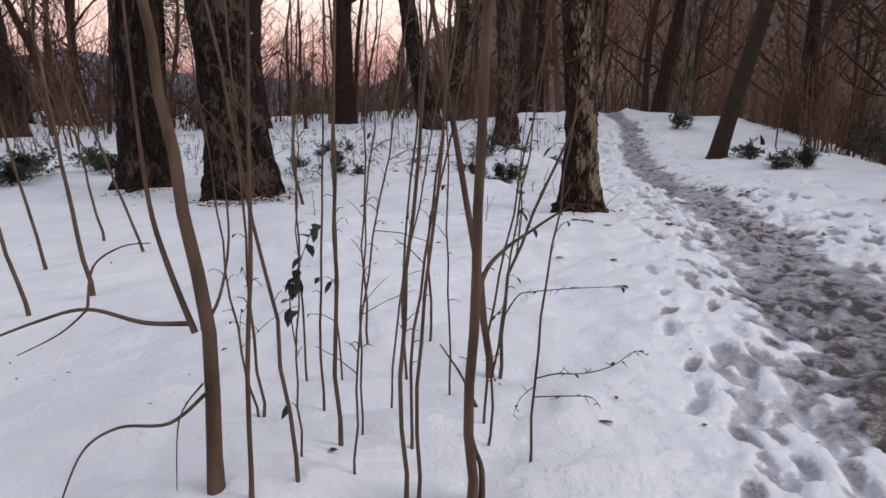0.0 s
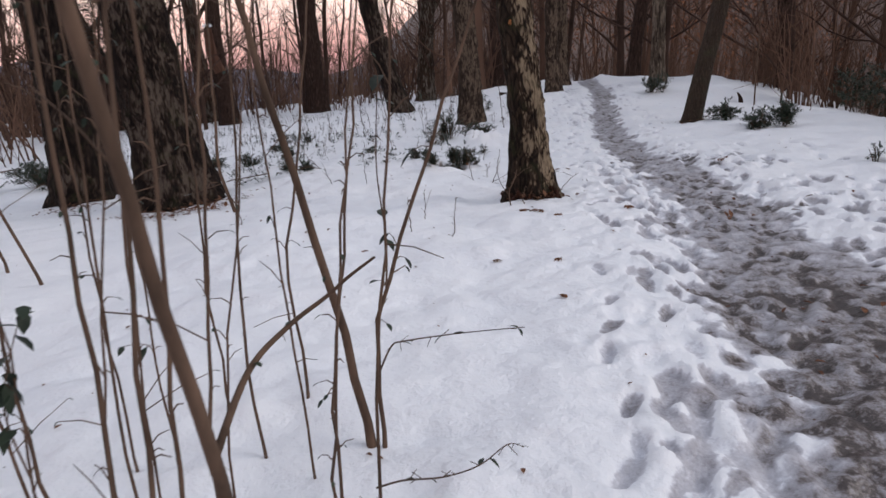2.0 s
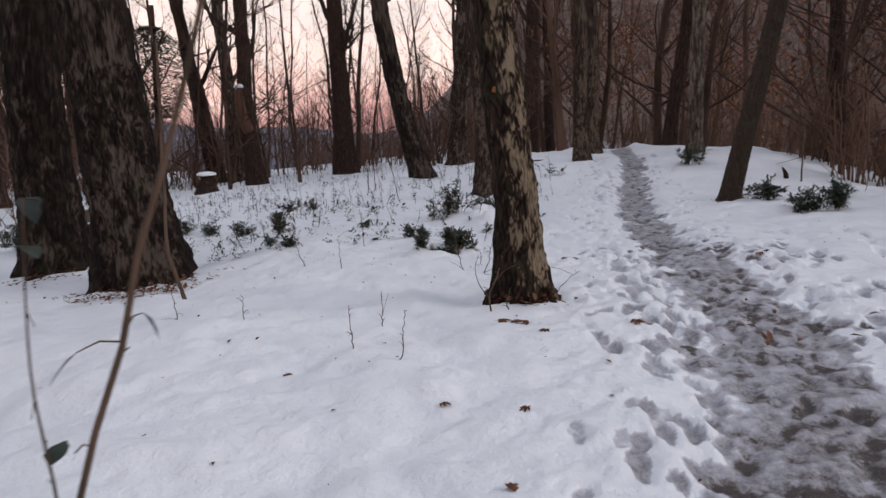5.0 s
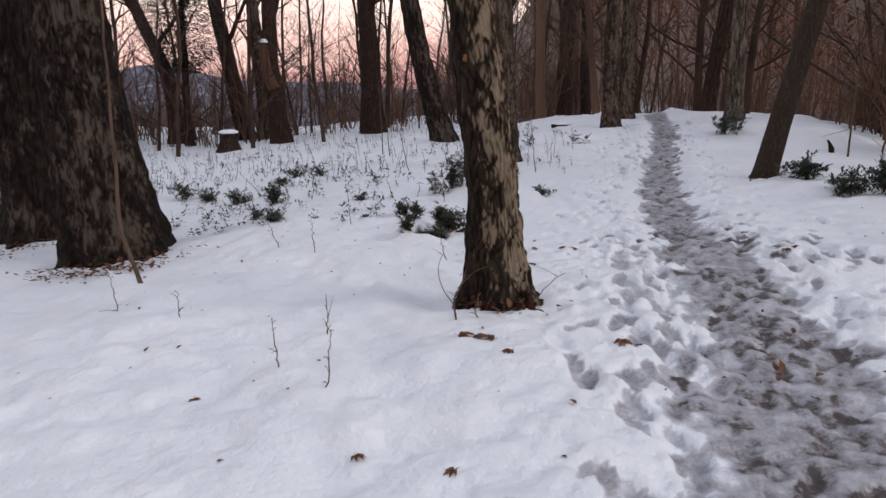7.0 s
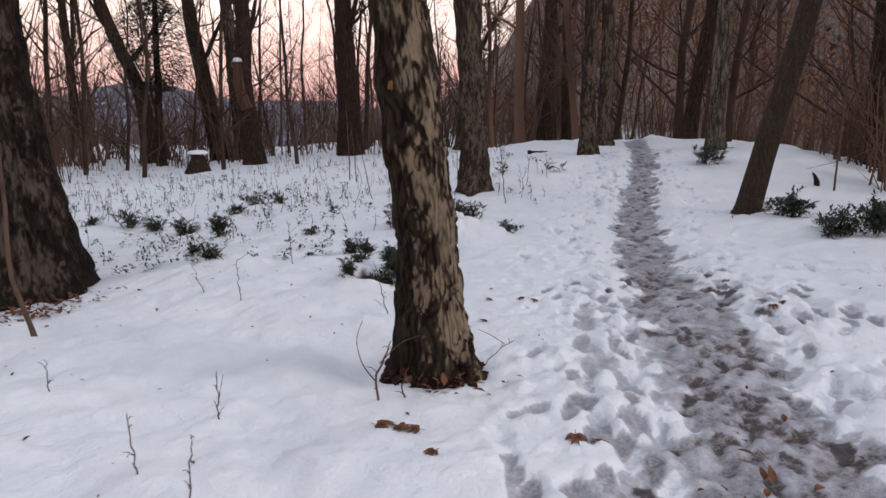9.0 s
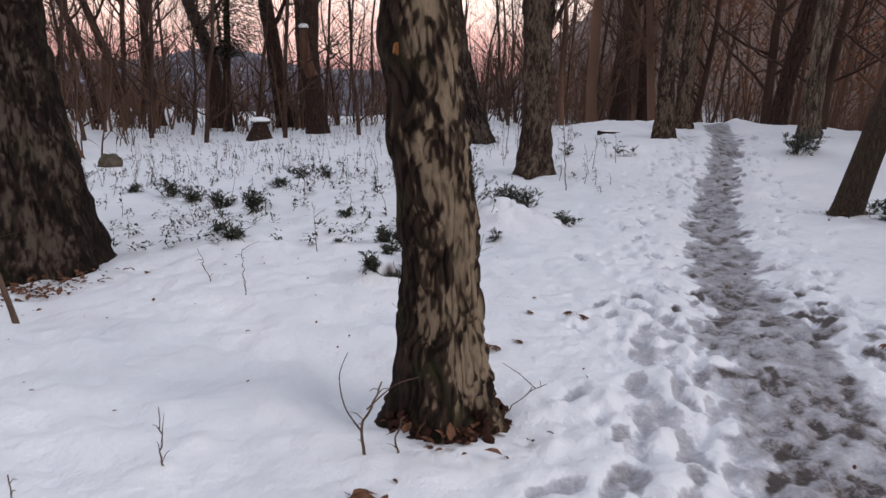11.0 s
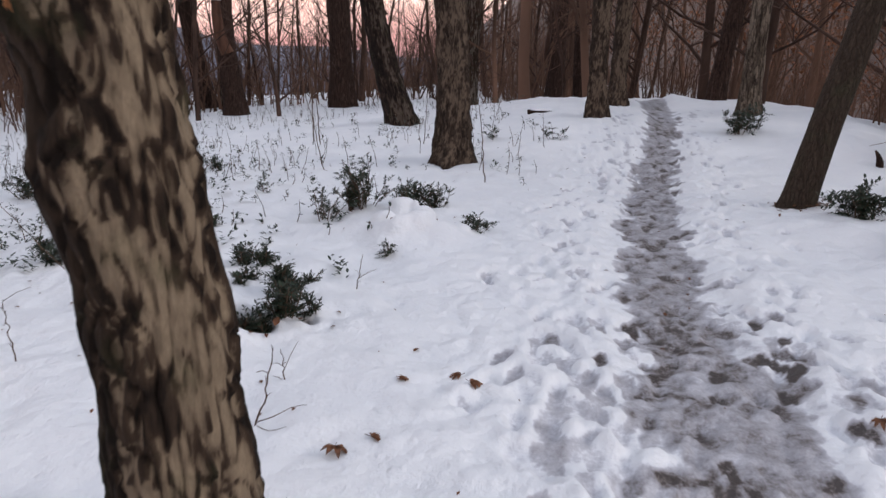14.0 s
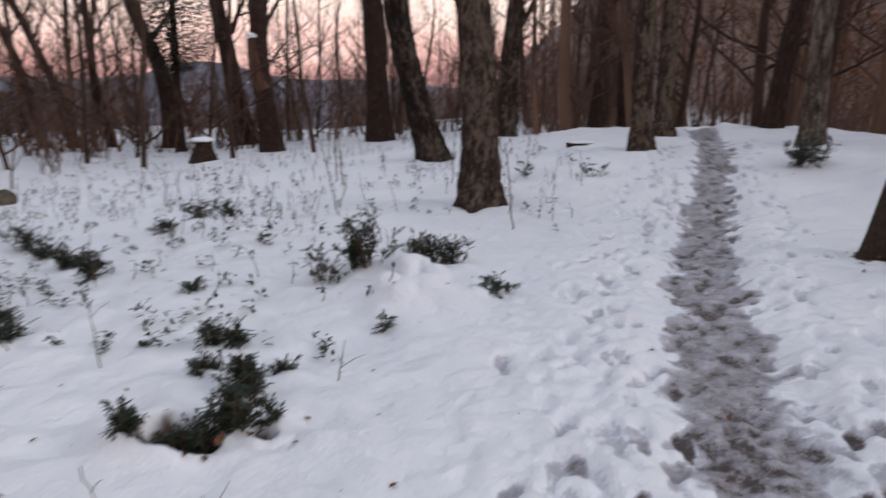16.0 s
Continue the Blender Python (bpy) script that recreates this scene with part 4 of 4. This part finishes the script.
# saplings beside the start of the walk
def sapling(x, y, mid, top, r, height=2.2, twigs=10, leafy=0.5, seed=0, big=0.022, toward=None, label="thin leafless sapling stem standing in snow"):
    """mid and top: (sideways, height) of two places on the stem."""
    rng = random.Random(seed or int((x * 13 + y * 7) * 100))
    root = tagged(new("sapling"), label, "sapling", "saplings in the snow")
    root.location = (x, y, ground_z(x, y))
    slope = (top[0] - mid[0]) / max(top[1] - mid[1], 0.1)
    n = 14
    pts = []
    depth = rng.uniform(-0.05, 0.05) if toward is None else toward
    for i in range(n + 1):
        h = -0.08 + (height + 0.08) * i / n
        if h < mid[1]:
            t = max(h, 0) / mid[1]
            o = mid[0] * t * (1.3 - 0.3 * t)
        else:
            o = mid[0] + slope * (h - mid[1])
        pts.append(Vector((o + rng.uniform(-1, 1) * 0.008, depth * h + rng.uniform(-1, 1) * 0.008, h)))
    rad = [r * (1.25 if i == 0 else 1) * (1 - 0.6 * i / n) for i in range(n + 1)]
    g, lf, tw_all = Geo(), [], []
    g.tube(pts, rad, 8)
    for _ in range(twigs):
        t = rng.uniform(0.2, 1.0)
        k = min(int(t * n), n - 1)
        p = pts[k].lerp(pts[k + 1], t * n - k)
        d = Vector((rng.uniform(-1, 1), rng.uniform(-1, 1), rng.uniform(-0.1, 0.9))).normalized()
        ln = rng.uniform(0.02, 0.07) if rng.random() < 0.8 else rng.uniform(0.1, 0.25)
        e = p + d * ln
        tw = Geo()
        tw.tube([p, p.lerp(e, 0.5) + Vector((0, 0, 0.01)), e], [0.0022, 0.0018, 0.0012], 4)
        if rng.random() < leafy:
            lf.append(Geo())
            lf[-1].leaf(e, (d.x, d.y, rng.uniform(-1.2, 0)), (0.3, 0.2, 1), big * rng.uniform(0.7, 1.4), big * 0.5)
        tw_all.append(tw)
    part("stem", g, TWIG, root)
    for tw in tw_all:
        part("twig", tw, TWIG, root)
    for b in lf:
        part("leaf", b, GREEN, root, "small dark leaf")
    return root


def bough(root, pts, r, leaves=0, size=0.03, seed=1, name="branch"):
    """A branch through a few points, local to its sapling, smoothed."""
    rng = random.Random(seed)
    p = [Vector(q) for q in pts]
    out = []
    for i in range(len(p) - 1):
        a, b, c, d = p[max(i - 1, 0)], p[i], p[i + 1], p[min(i + 2, len(p) - 1)]
        for k in range(6):
            t = k / 6
            out.append(0.5 * (2 * b + (c - a) * t + (2 * a - 5 * b + 4 * c - d) * t * t + (3 * b - a - 3 * c + d) * t ** 3))
    out.append(p[-1])
    g = Geo()
    n = len(out) - 1
    g.tube(out, [r * (1 - 0.65 * i / n) for i in range(n + 1)], 6)
    for _ in range(leaves):
        q = out[rng.randint(n // 4, n)]
        e = q + Vector((rng.uniform(-0.03, 0.03), rng.uniform(-0.03, 0.03), rng.uniform(-0.03, 0.03)))
        g.tube([q, e], [0.0015, 0.001], 3)
    ob = part(name, g, TWIG, root)
    if leaves:
        for _ in range(leaves):
            lf = Geo()
            q = out[rng.randint(n // 4, n)]
            lf.leaf(q, (rng.uniform(-1, 1), rng.uniform(-1, 1), rng.uniform(-1, 0.3)), (0, 0.3, 1), size * rng.uniform(0.6, 1.3), size * 0.55)
            part("leaf", lf, GREEN, root, "dark green drooping leaf")
    return ob


s = sapling(-2.115, 0.045, (0.0, 0.46), (-0.10, 1.05), 0.027, 2.6, 4, 0, 11, label="sturdy young brown sapling with side branches in snow")
bough(s, [(-0.05, 0, 0.495), (-0.13, 0, 0.715), (-0.19, 0.02, 0.915), (-0.24, 0.05, 1.255), (-0.3, 0.1, 1.755)], 0.012)
bough(s, [(-0.06, 0, 0.525), (-0.2, -0.02, 0.535), (-0.36, -0.05, 0.585), (-0.5, -0.08, 0.555), (-0.72, -0.1, 0.475)], 0.009)
bough(s, [(-0.36, -0.05, 0.585), (-0.34, -0.05, 0.715), (-0.26, -0.03, 0.775), (-0.18, 0, 0.785)], 0.005)
bough(s, [(-0.36, -0.05, 0.585), (-0.44, -0.06, 0.515), (-0.56, -0.08, 0.455)], 0.004)
bough(s, [(-0.02, 0, 0.305), (-0.12, -0.05, 0.225), (-0.26, -0.08, 0.225), (-0.36, -0.1, 0.165), (-0.42, -0.12, 0.020)], 0.007)
bough(s, [(-0.03, 0, 0.335), (-0.09, -0.05, 0.235), (-0.10, -0.06, 0.020)], 0.004)
bough(s, [(-0.03, 0, 0.505), (0.03, 0, 0.605), (0.06, 0.02, 0.805), (0.04, 0.03, 1.055)], 0.007)
s.matrix_world = Matrix.Translation((-2.114, 0.073, ground_z(-2.114, 0.073))) @ Matrix.Rotation(radians(-16), 4, Vector((0.957, 0.29, 0))) @ Matrix.Scale(1.07, 4)
s = sapling(-1.245, 0.075, (-0.05, 0.53), (-0.07, 1.22), 0.018, 2.6, 6, 0, 12, toward=-0.31, label="sturdy young brown sapling with a forked stem in snow")
bough(s, [(-0.055, -0.225, 0.72), (-0.016, -0.06, 0.825), (0.055, 0.03, 0.885), (0.135, 0.07, 0.935), (0.19, 0.03, 0.99), (0.25, 0.0, 1.04)], 0.0085, 2)
bough(s, [(0.03, 0.02, -0.04), (0.02, 0.0, 0.12), (-0.01, -0.04, 0.22), (-0.03, -0.09, 0.30)], 0.013)
bough(s, [(-0.02, -0.1, 0.40), (-0.07, -0.04, 0.48), (-0.14, 0.02, 0.56)], 0.006)
s = sapling(-1.10, 1.065, (-0.07, 0.47), (-0.22, 1.10), 0.018, 2.4, 6, 0.3, 13, label="young brown sapling with a forked crooked stem in snow")
s = sapling(-1.06, 1.055, (0.0, 0.51), (0.17, 1.0), 0.009, 2.0, 10, 0.6, 14, 0.05)
bough(s, [(0.0, 0, 0.30), (0.05, -0.05, 0.42), (0.10, -0.1, 0.46), (0.3, -0.15, 0.5), (0.5, -0.2, 0.53)], 0.004, 7, 0.04, 2)
bough(s, [(0.04, 0, 0.6), (0.05, 0, 0.8), (0.03, 0, 1.05), (0.05, 0, 1.35)], 0.004, 5, 0.07, 3)
s = sapling(-1.015, 0.275, (-0.02, 0.41), (0.04, 1.08), 0.0055, 1.7, 10, 0.4, 15)
bough(s, [(-0.02, 0, 0.33), (0.05, -0.02, 0.36), (0.15, -0.03, 0.37), (0.24, -0.05, 0.41), (0.31, -0.06, 0.47), (0.35, -0.06, 0.46)], 0.003, 9, 0.028, 4)
bough(s, [(-0.02, 0, 0.26), (0.06, -0.03, 0.28), (0.17, -0.05, 0.29), (0.21, -0.06, 0.26)], 0.003, 5, 0.03, 5)
bough(s, [(-0.02, 0, 0.30), (-0.07, -0.02, 0.26), (-0.09, -0.03, 0.20)], 0.002, 2, 0.02, 6)
sapling(-1.465, 0.055, (-0.05, 0.49), (-0.01, 1.19), 0.008, 2.4, 12, 0.3)
sapling(-1.425, 0.075, (-0.03, 0.37), (0.01, 1.21), 0.007, 2.2, 12, 0.3)
sapling(-1.735, 0.415, (-0.03, 0.48), (-0.04, 1.20), 0.009, 2.5, 8, 0.2)
sapling(-1.845, 0.135, (-0.08, 0.58), (-0.16, 0.97), 0.008, 2.2, 8, 0.2)
sapling(-1.985, 0.025, (0.0, 0.44), (0.01, 1.13), 0.009, 2.3, 12, 0.4)
sapling(-1.655, 0.185, (-0.01, 0.44), (0.09, 1.21), 0.0045, 1.8, 16, 0.6)
sapling(-3.950, 3.250, (-0.10, 0.42), (-0.20, 1.10), 0.020, 2.4, 5, 0.1)
sapling(-4.200, 2.800, (-0.08, 0.3), (-0.18, 0.7), 0.016, 2.4, 5, 0.1)
sapling(-4.750, 4.100, (-0.08, 0.35), (-0.18, 0.8), 0.016, 2.3, 5, 0.1)
sapling(-1.965, 1.035, (-0.03, 0.42), (-0.06, 1.16), 0.0055, 2.0, 10, 0.4)
sapling(-1.845, 0.725, (-0.02, 0.52), (-0.02, 1.18), 0.006, 2.1, 10, 0.4)
sapling(-1.655, 0.485, (-0.02, 0.59), (0.01, 1.20), 0.0045, 1.9, 14, 0.5)
sapling(-1.705, 1.405, (-0.04, 0.52), (-0.04, 1.02), 0.006, 2.0, 10, 0.4)
sapling(-1.495, 1.055, (-0.04, 0.42), (0.0, 1.17), 0.0065, 2.0, 10, 0.3)
sapling(-1.565, 0.805, (0.02, 0.44), (0.12, 1.10), 0.005, 1.9, 10, 0.4)
sapling(-1.295, 0.905, (-0.04, 0.59), (-0.07, 1.18), 0.005, 1.9, 10, 0.4)
sapling(-1.385, 1.415, (-0.03, 0.61), (0.05, 1.08), 0.007, 2.0, 10, 0.3)
sapling(-2.085, 0.685, (-0.05, 0.48), (-0.09, 0.97), 0.007, 1.9, 14, 0.6)
sapling(-2.105, 0.685, (-0.09, 0.43), (-0.14, 0.84), 0.006, 1.6, 14, 0.6)
sapling(-1.175, 0.605, (0.0, 0.37), (0.07, 0.93), 0.006, 1.6, 10, 0.4)
sapling(-1.165, 0.425, (0.0, 0.31), (0.08, 1.10), 0.0055, 1.6, 10, 0.5)
sapling(-1.455, 0.395, (-0.02, 0.40), (0.04, 1.06), 0.0065, 1.9, 10, 0.3)
s = sapling(-1.795, 1.015, (-0.03, 0.33), (-0.05, 0.86), 0.005, 1.3, 10, 0.6, 16, 0.05)
s = sapling(-1.855, 0.255, (-0.02, 0.40), (-0.02, 0.86), 0.0045, 1.2, 6, 0.5, 17, 0.05)
bough(s, [(-0.02, 0, 0.40), (-0.04, -0.02, 0.6), (0.0, -0.02, 0.75), (0.04, 0, 0.86)], 0.003, 14, 0.06, 7)
sapling(-4.050, 4.550, (-0.12, 0.32), (-0.25, 0.72), 0.015, 2.2, 5, 0.1)
sapling(-4.750, 5.300, (-0.08, 0.3), (-0.16, 0.7), 0.015, 2.2, 5, 0.1)
sapling(-2.87, 6.5, (-0.14, 0.5), (-0.10, 1.5), 0.020, 2.4, 6, 0, 18, label="slender grey sapling in front of a massive tree")
# stems further along
for x, y, lean, h, r in ((0.86, 12.2, -0.10, 0.9, 0.008), (-1.3, 13.1, -0.22, 1.0, 0.008), (-2.26, 16.4, -0.06, 1.6, 0.012), (-2.05, 16.0, -0.1, 1.2, 0.010), (5.95, 12.8, -0.02, 2.0, 0.018), (6.2, 11.2, 0.06, 0.5, 0.006), (1.3, 14.2, 0.05, 0.5, 0.005), (1.7, 14.6, -0.04, 0.5, 0.005), (-0.2, 15.5, 0.05, 1.1, 0.008), (0.05, 15.0, -0.03, 0.9, 0.007)):
    sapling(x, y, (lean * 0.4, h * 0.4), (lean, h * 0.9), r, h, 8, 0.2)
# short twigs poking out of the snow
for x, y, lean, h in ((-1.9, 7.35, -0.10, 0.26), (-1.45, 6.98, -0.02, 0.34), (-1.38, 8.35, -0.04, 0.45), (-0.93, 4.15, -0.03, 0.28), (-0.81, 4.75, 0.0, 0.26), (-2.16, 8.6, -0.55, 0.6), (0.06, 8.28, 0.05, 0.24), (-0.21, 6.66, -0.10, 0.42), (-0.03, 6.92, -0.01, 0.16), (-2.6, 5.6, -0.05, 0.3), (-0.62, 3.9, 0.03, 0.3), (-1.9, 5.1, 0.0, 0.18)):
    sapling(x, y, (lean * 0.4, h * 0.4), (lean, h), 0.0045, h, 5, 0.0, label="short bare twig poking out of the snow")
s = sapling(-0.030, 4.930, (-0.02, 0.12), (0.05, 0.3), 0.008, 0.32, 5, 0, 19, label="bent bare twig at the foot of a tree")
bough(s, [(-0.02, 0, 0.10), (-0.09, 0, 0.2), (-0.12, 0.02, 0.32), (-0.09, 0.03, 0.42)], 0.004)
bough(s, [(0.0, 0, 0.2), (0.10, 0.03, 0.3), (0.2, 0.05, 0.34)], 0.004)
s = sapling(0.090, 4.970, (-0.01, 0.06), (0.02, 0.14), 0.006, 0.16, 2, 0, 20, label="short broken twig at the foot of a tree")
s = sapling(-0.02, 6.45, (0.05, 0.16), (0.08, 0.34), 0.005, 0.36, 4, 0, 22, label="thin bare twig beside a tree trunk")
bough(s, [(0.01, 0, 0.02), (0.08, 0, 0.05), (0.16, 0.02, 0.09), (0.22, 0.03, 0.10)], 0.003)
bough(s, [(0.01, 0, 0.0), (0.07, -0.03, 0.0), (0.15, -0.04, 0.03)], 0.0025)
s = sapling(0.470, 5.350, (0.08, 0.12), (0.2, 0.2), 0.004, 0.22, 3, 0, 21, label="thin bare twig beside a tree trunk")

# seedlings and grass over the snow
weeds, wleaf = Geo(), Geo()
rg = random.Random(55)
for _ in range(1500):
    y = 9.6 + 24 * rg.random() ** 1.2
    x = rg.uniform(-0.55 * y, 0.02 * y if y < 12 else (0.12 * y if y < 16 else 0.06 * y))
    if lattice(x, y, 2.2, 61) < -0.1 and rg.random() < 0.75:
        continue
    z, h = ground_z(x, y), 0.06 + 0.36 * rg.random() ** 1.8
    e = Vector((x + rg.uniform(-0.35, 0.35) * h, y + rg.uniform(-0.3, 0.3) * h, z + h))
    p = Vector((x, y, z - 0.03))
    weeds.tube([p, p.lerp(e, 0.5) + Vector((0.02, 0, 0)), e], [0.005, 0.004, 0.002], 3)
    for _ in range(rg.randint(0, 7)):
        q = p.lerp(e, rg.uniform(0.4, 1))
        wleaf.leaf(q, (rg.uniform(-1, 1), rg.uniform(-1, 1), rg.uniform(-0.4, 0.6)), (0, 0, 1), rg.uniform(0.035, 0.075), 0.026)
for _ in range(240):
    y = 8.6 + 17 * rg.random() ** 1.3
    x = rg.uniform(-0.52 * y, 0.0 if y < 12 else 0.1 * y)
    for _ in range(rg.randint(8, 18)):
        qx, qy = x + rg.gauss(0, 0.035), y + rg.gauss(0, 0.03)
        wleaf.leaf((qx, qy, ground_z(qx, qy) + rg.uniform(0.0, 0.10)), (rg.uniform(-1, 1), rg.uniform(-1, 1), rg.uniform(-0.1, 0.8)), (0, 0, 1), rg.uniform(0.035, 0.065), 0.022)
tagged(new("undergrowth_stems", weeds.mesh("undergrowth_stems")), "thin dry stems scattered over the snow", "undergrowth", kind="stuff").data.materials.append(TWIG)
tagged(new("undergrowth_leaves", wleaf.mesh("undergrowth_leaves")), "sparse dark leaves of low seedlings in snow", "undergrowth", kind="stuff").data.materials.append(GREEN)


# fallen leaves
def dry_leaf(x, y, size, turn, seed, label="curled brown oak leaf lying on the snow"):
    rng = random.Random(seed)
    g = Geo()
    for k in range(5):
        a = (k - 2) * 0.55
        g.leaf((0, 0, 0.006), (math.cos(a), math.sin(a), 0.10 * rng.random()), (0, 0, 1), size * (1 - 0.16 * abs(k - 2)), size * 0.30, 0.5, 0.25)
    g.tube([(0, 0, 0.006), (-size * 0.3, 0.01, 0.012)], [0.0015, 0.001], 4)
    me = g.mesh("fallen_leaf")
    me.materials.append(DRY)
    ob = tagged(new("fallen_leaf", me), label, "leaf", "fallen leaves")
    ob.matrix_world = Matrix.Translation((x, y, ground_z(x, y) + 0.004)) @ Euler((rng.uniform(-0.25, 0.25), rng.uniform(-0.25, 0.25), turn)).to_matrix().to_4x4()
    return ob


for i, (x, y, s_) in enumerate(((0.88, 6.86, 0.075), (0.96, 6.93, 0.07), (0.83, 6.97, 0.06), (0.36, 6.29, 0.085), (0.5, 6.34, 0.08), (0.57, 6.86, 0.05), (0.29, 4.36, 0.06), (-0.37, 3.33, 0.05), (-0.68, 0.56, 0.045), (2.7, 6.62, 0.07), (2.60, 6.59, 0.06), (0.0, 4.62, 0.09), (0.12, 4.56, 0.08), (0.2, 4.6, 0.06), (0.92, 4.55, 0.08), (1.02, 4.58, 0.07), (-1.75, 0.33, 0.03), (0.05, 3.2, 0.05), (-1.3, 3.9, 0.05), (-0.1, 2.4, 0.05))):
    dry_leaf(x, y, s_ * 1.2, i * 1.7, i)
litter, rg = Geo(), random.Random(66)
for _ in range(420):
    y = rg.uniform(-1, 16)
    x = rg.uniform(-5.5, 5.0)
    s_ = rg.uniform(0.012, 0.04)
    litter.leaf((x, y, ground_z(x, y) + 0.006), (rg.uniform(-1, 1), rg.uniform(-1, 1), rg.uniform(0, 0.5)), (0, 0, 1), s_, s_ * 0.6, 0.4)
for cx, cy, sx, cnt in ((-3.55, 7.55, 0.3, 190), (-4.1, 7.5, 0.25, 120), (0.28, 5.12, 0.14, 55), (-5.9, 9.3, 0.3, 120), (-0.40, 7.50, 0.10, 24), (1.75, 4.4, 0.35, 16), (1.3, 2.2, 0.35, 16), (4.15, 11.1, 0.2, 50)):
    for _ in range(cnt):
        x, y = rg.gauss(cx, sx), rg.gauss(cy, sx * 0.7)
        s_ = rg.uniform(0.03, 0.08)
        litter.leaf((x, y, ground_z(x, y) + rg.uniform(0.0, 0.05)), (rg.uniform(-1, 1), rg.uniform(-1, 1), rg.uniform(-0.1, 0.5)), (0.2, 0.1, 1), s_, s_ * 0.55, 0.4)
tagged(new("leaf_litter", litter.mesh("leaf_litter")), "brown leaf scraps and debris on snow and slush", "leaf litter", kind="stuff").data.materials.append(DRY)


# stump, rock, snags
def blob(rx, ry, rz, seed, rough=0.15, cut=-0.3):
    bm = bmesh.new()
    bmesh.ops.create_icosphere(bm, subdivisions=4, radius=1)
    for v in bm.verts:
        d = 1 + rough * noise.noise(v.co * 1.7 + Vector((seed, 0, 0))) + rough * 0.4 * noise.noise(v.co * 5 + Vector((0, seed, 0)))
        v.co = Vector((v.co.x * rx * d, v.co.y * ry * d, max(v.co.z, cut) * rz * d))
    me = bpy.data.meshes.new("blob")
    bm.to_mesh(me)
    bm.free()
    me.polygons.foreach_set("use_smooth", [True] * len(me.polygons))
    return me


stump = tagged(new("tree_stump"), "sawn brown tree stump capped with snow", "stump")
stump.location = (-9.4, 26.1, ground_z(-9.4, 26.1))
part("body", trunk_geo(0.38, 0.66, (0, 0), (0, 0), 40, 0.08, 0.25, 5, 0.03, 31), BARK_RED, stump)
cap = part("snow_cap", blob(0.36, 0.34, 0.10, 3, 0.08), SNOWCAP, stump, "thick white snow cap")
cap.location = (0, 0, 0.68)
rock = new("rock", blob(0.28, 0.22, 0.22, 8, 0.3))
rock.data.materials.append(ROCK)
rock.location = (-9.2, 17.2, ground_z(-9.2, 17.2) + 0.05)
tagged(rock, "mossy greenish brown rock in the snow", "rock")

snag = tree(-8.55, 29.8, 0.36, 12, (-0.05, 0), BARK_RED, "dark reddish broken tree with snow on its split stub", bend=(-0.12, 0), sides=44, flare=0.4, rough=0.05, seed=15)
g = Geo()
g.tube([(-0.15, -0.2, 2.2), (-0.36, -0.28, 2.8), (-0.42, -0.3, 3.4), (-0.45, -0.3, 3.95)], [0.24, 0.22, 0.20, 0.16], 12)
stub = part("broken_limb", g, CUT, snag, "split reddish stub")
cap = part("snow_cap", blob(0.2, 0.18, 0.12, 5, 0.1), SNOWCAP, stub, "lump of snow")
cap.location = (-0.45, -0.3, 4.02)

bs = tagged(new("broken_stump"), "small splintered brown stump in a snow mound", "stump")
bs.location = (5.95, 13.35, ground_z(5.95, 13.35))
g = Geo()
g.tube([(0, 0, -0.1), (-0.02, 0, 0.06), (-0.05, 0, 0.13), (-0.10, 0, 0.2)], [0.05, 0.045, 0.03, 0.012], 9)
part("body", g, BARK_RED, bs)
log_ = tagged(new("fallen_log"), "dark fallen log half buried in snow", "log")
log_.location = (1.9, 18.9, ground_z(1.9, 18.9) - 0.01)
g = Geo()
g.tube([(-0.28, 0, 0), (-0.1, 0.02, 0.02), (0.1, 0.0, 0.01), (0.28, -0.05, 0)], [0.05, 0.06, 0.055, 0.04], 10)
part("wood", g, BARK_RED, log_)
cap = part("snow_cap", blob(0.24, 0.06, 0.04, 6, 0.15), SNOWCAP, log_, "strip of snow")
cap.location = (0, 0, 0.055)
fung = part("wound", blob(0.024, 0.022, 0.036, 9, 0.25, -1.0), FUNGUS, near_tree, "orange-brown wound in the bark")
fung.location = (-0.235, -0.15, 1.62)

# rotting bark and roots crumbling round the foot of the near tree
g = Geo()
rg = random.Random(17)
for k in range(230):
    a, d = rg.uniform(0, 6.28), 0.19 + 0.085 * rg.random()
    p = Vector((math.cos(a) * d, math.sin(a) * d, rg.uniform(-0.03, 0.12) * (1.3 - (d - 0.19) / 0.085)))
    e = p + Vector((math.cos(a) * rg.uniform(-0.02, 0.06), math.sin(a) * rg.uniform(-0.02, 0.05), rg.uniform(-0.04, 0.03)))
    w = rg.uniform(0.014, 0.030)
    g.tube([p, p.lerp(e, 0.5) + Vector((rg.uniform(-0.01, 0.01), rg.uniform(-0.01, 0.01), 0)), e], [w, w * 1.1, w * 0.35], 5)
part("rotten_bark", g, ROT, near_tree, "dark reddish crumbling bark")
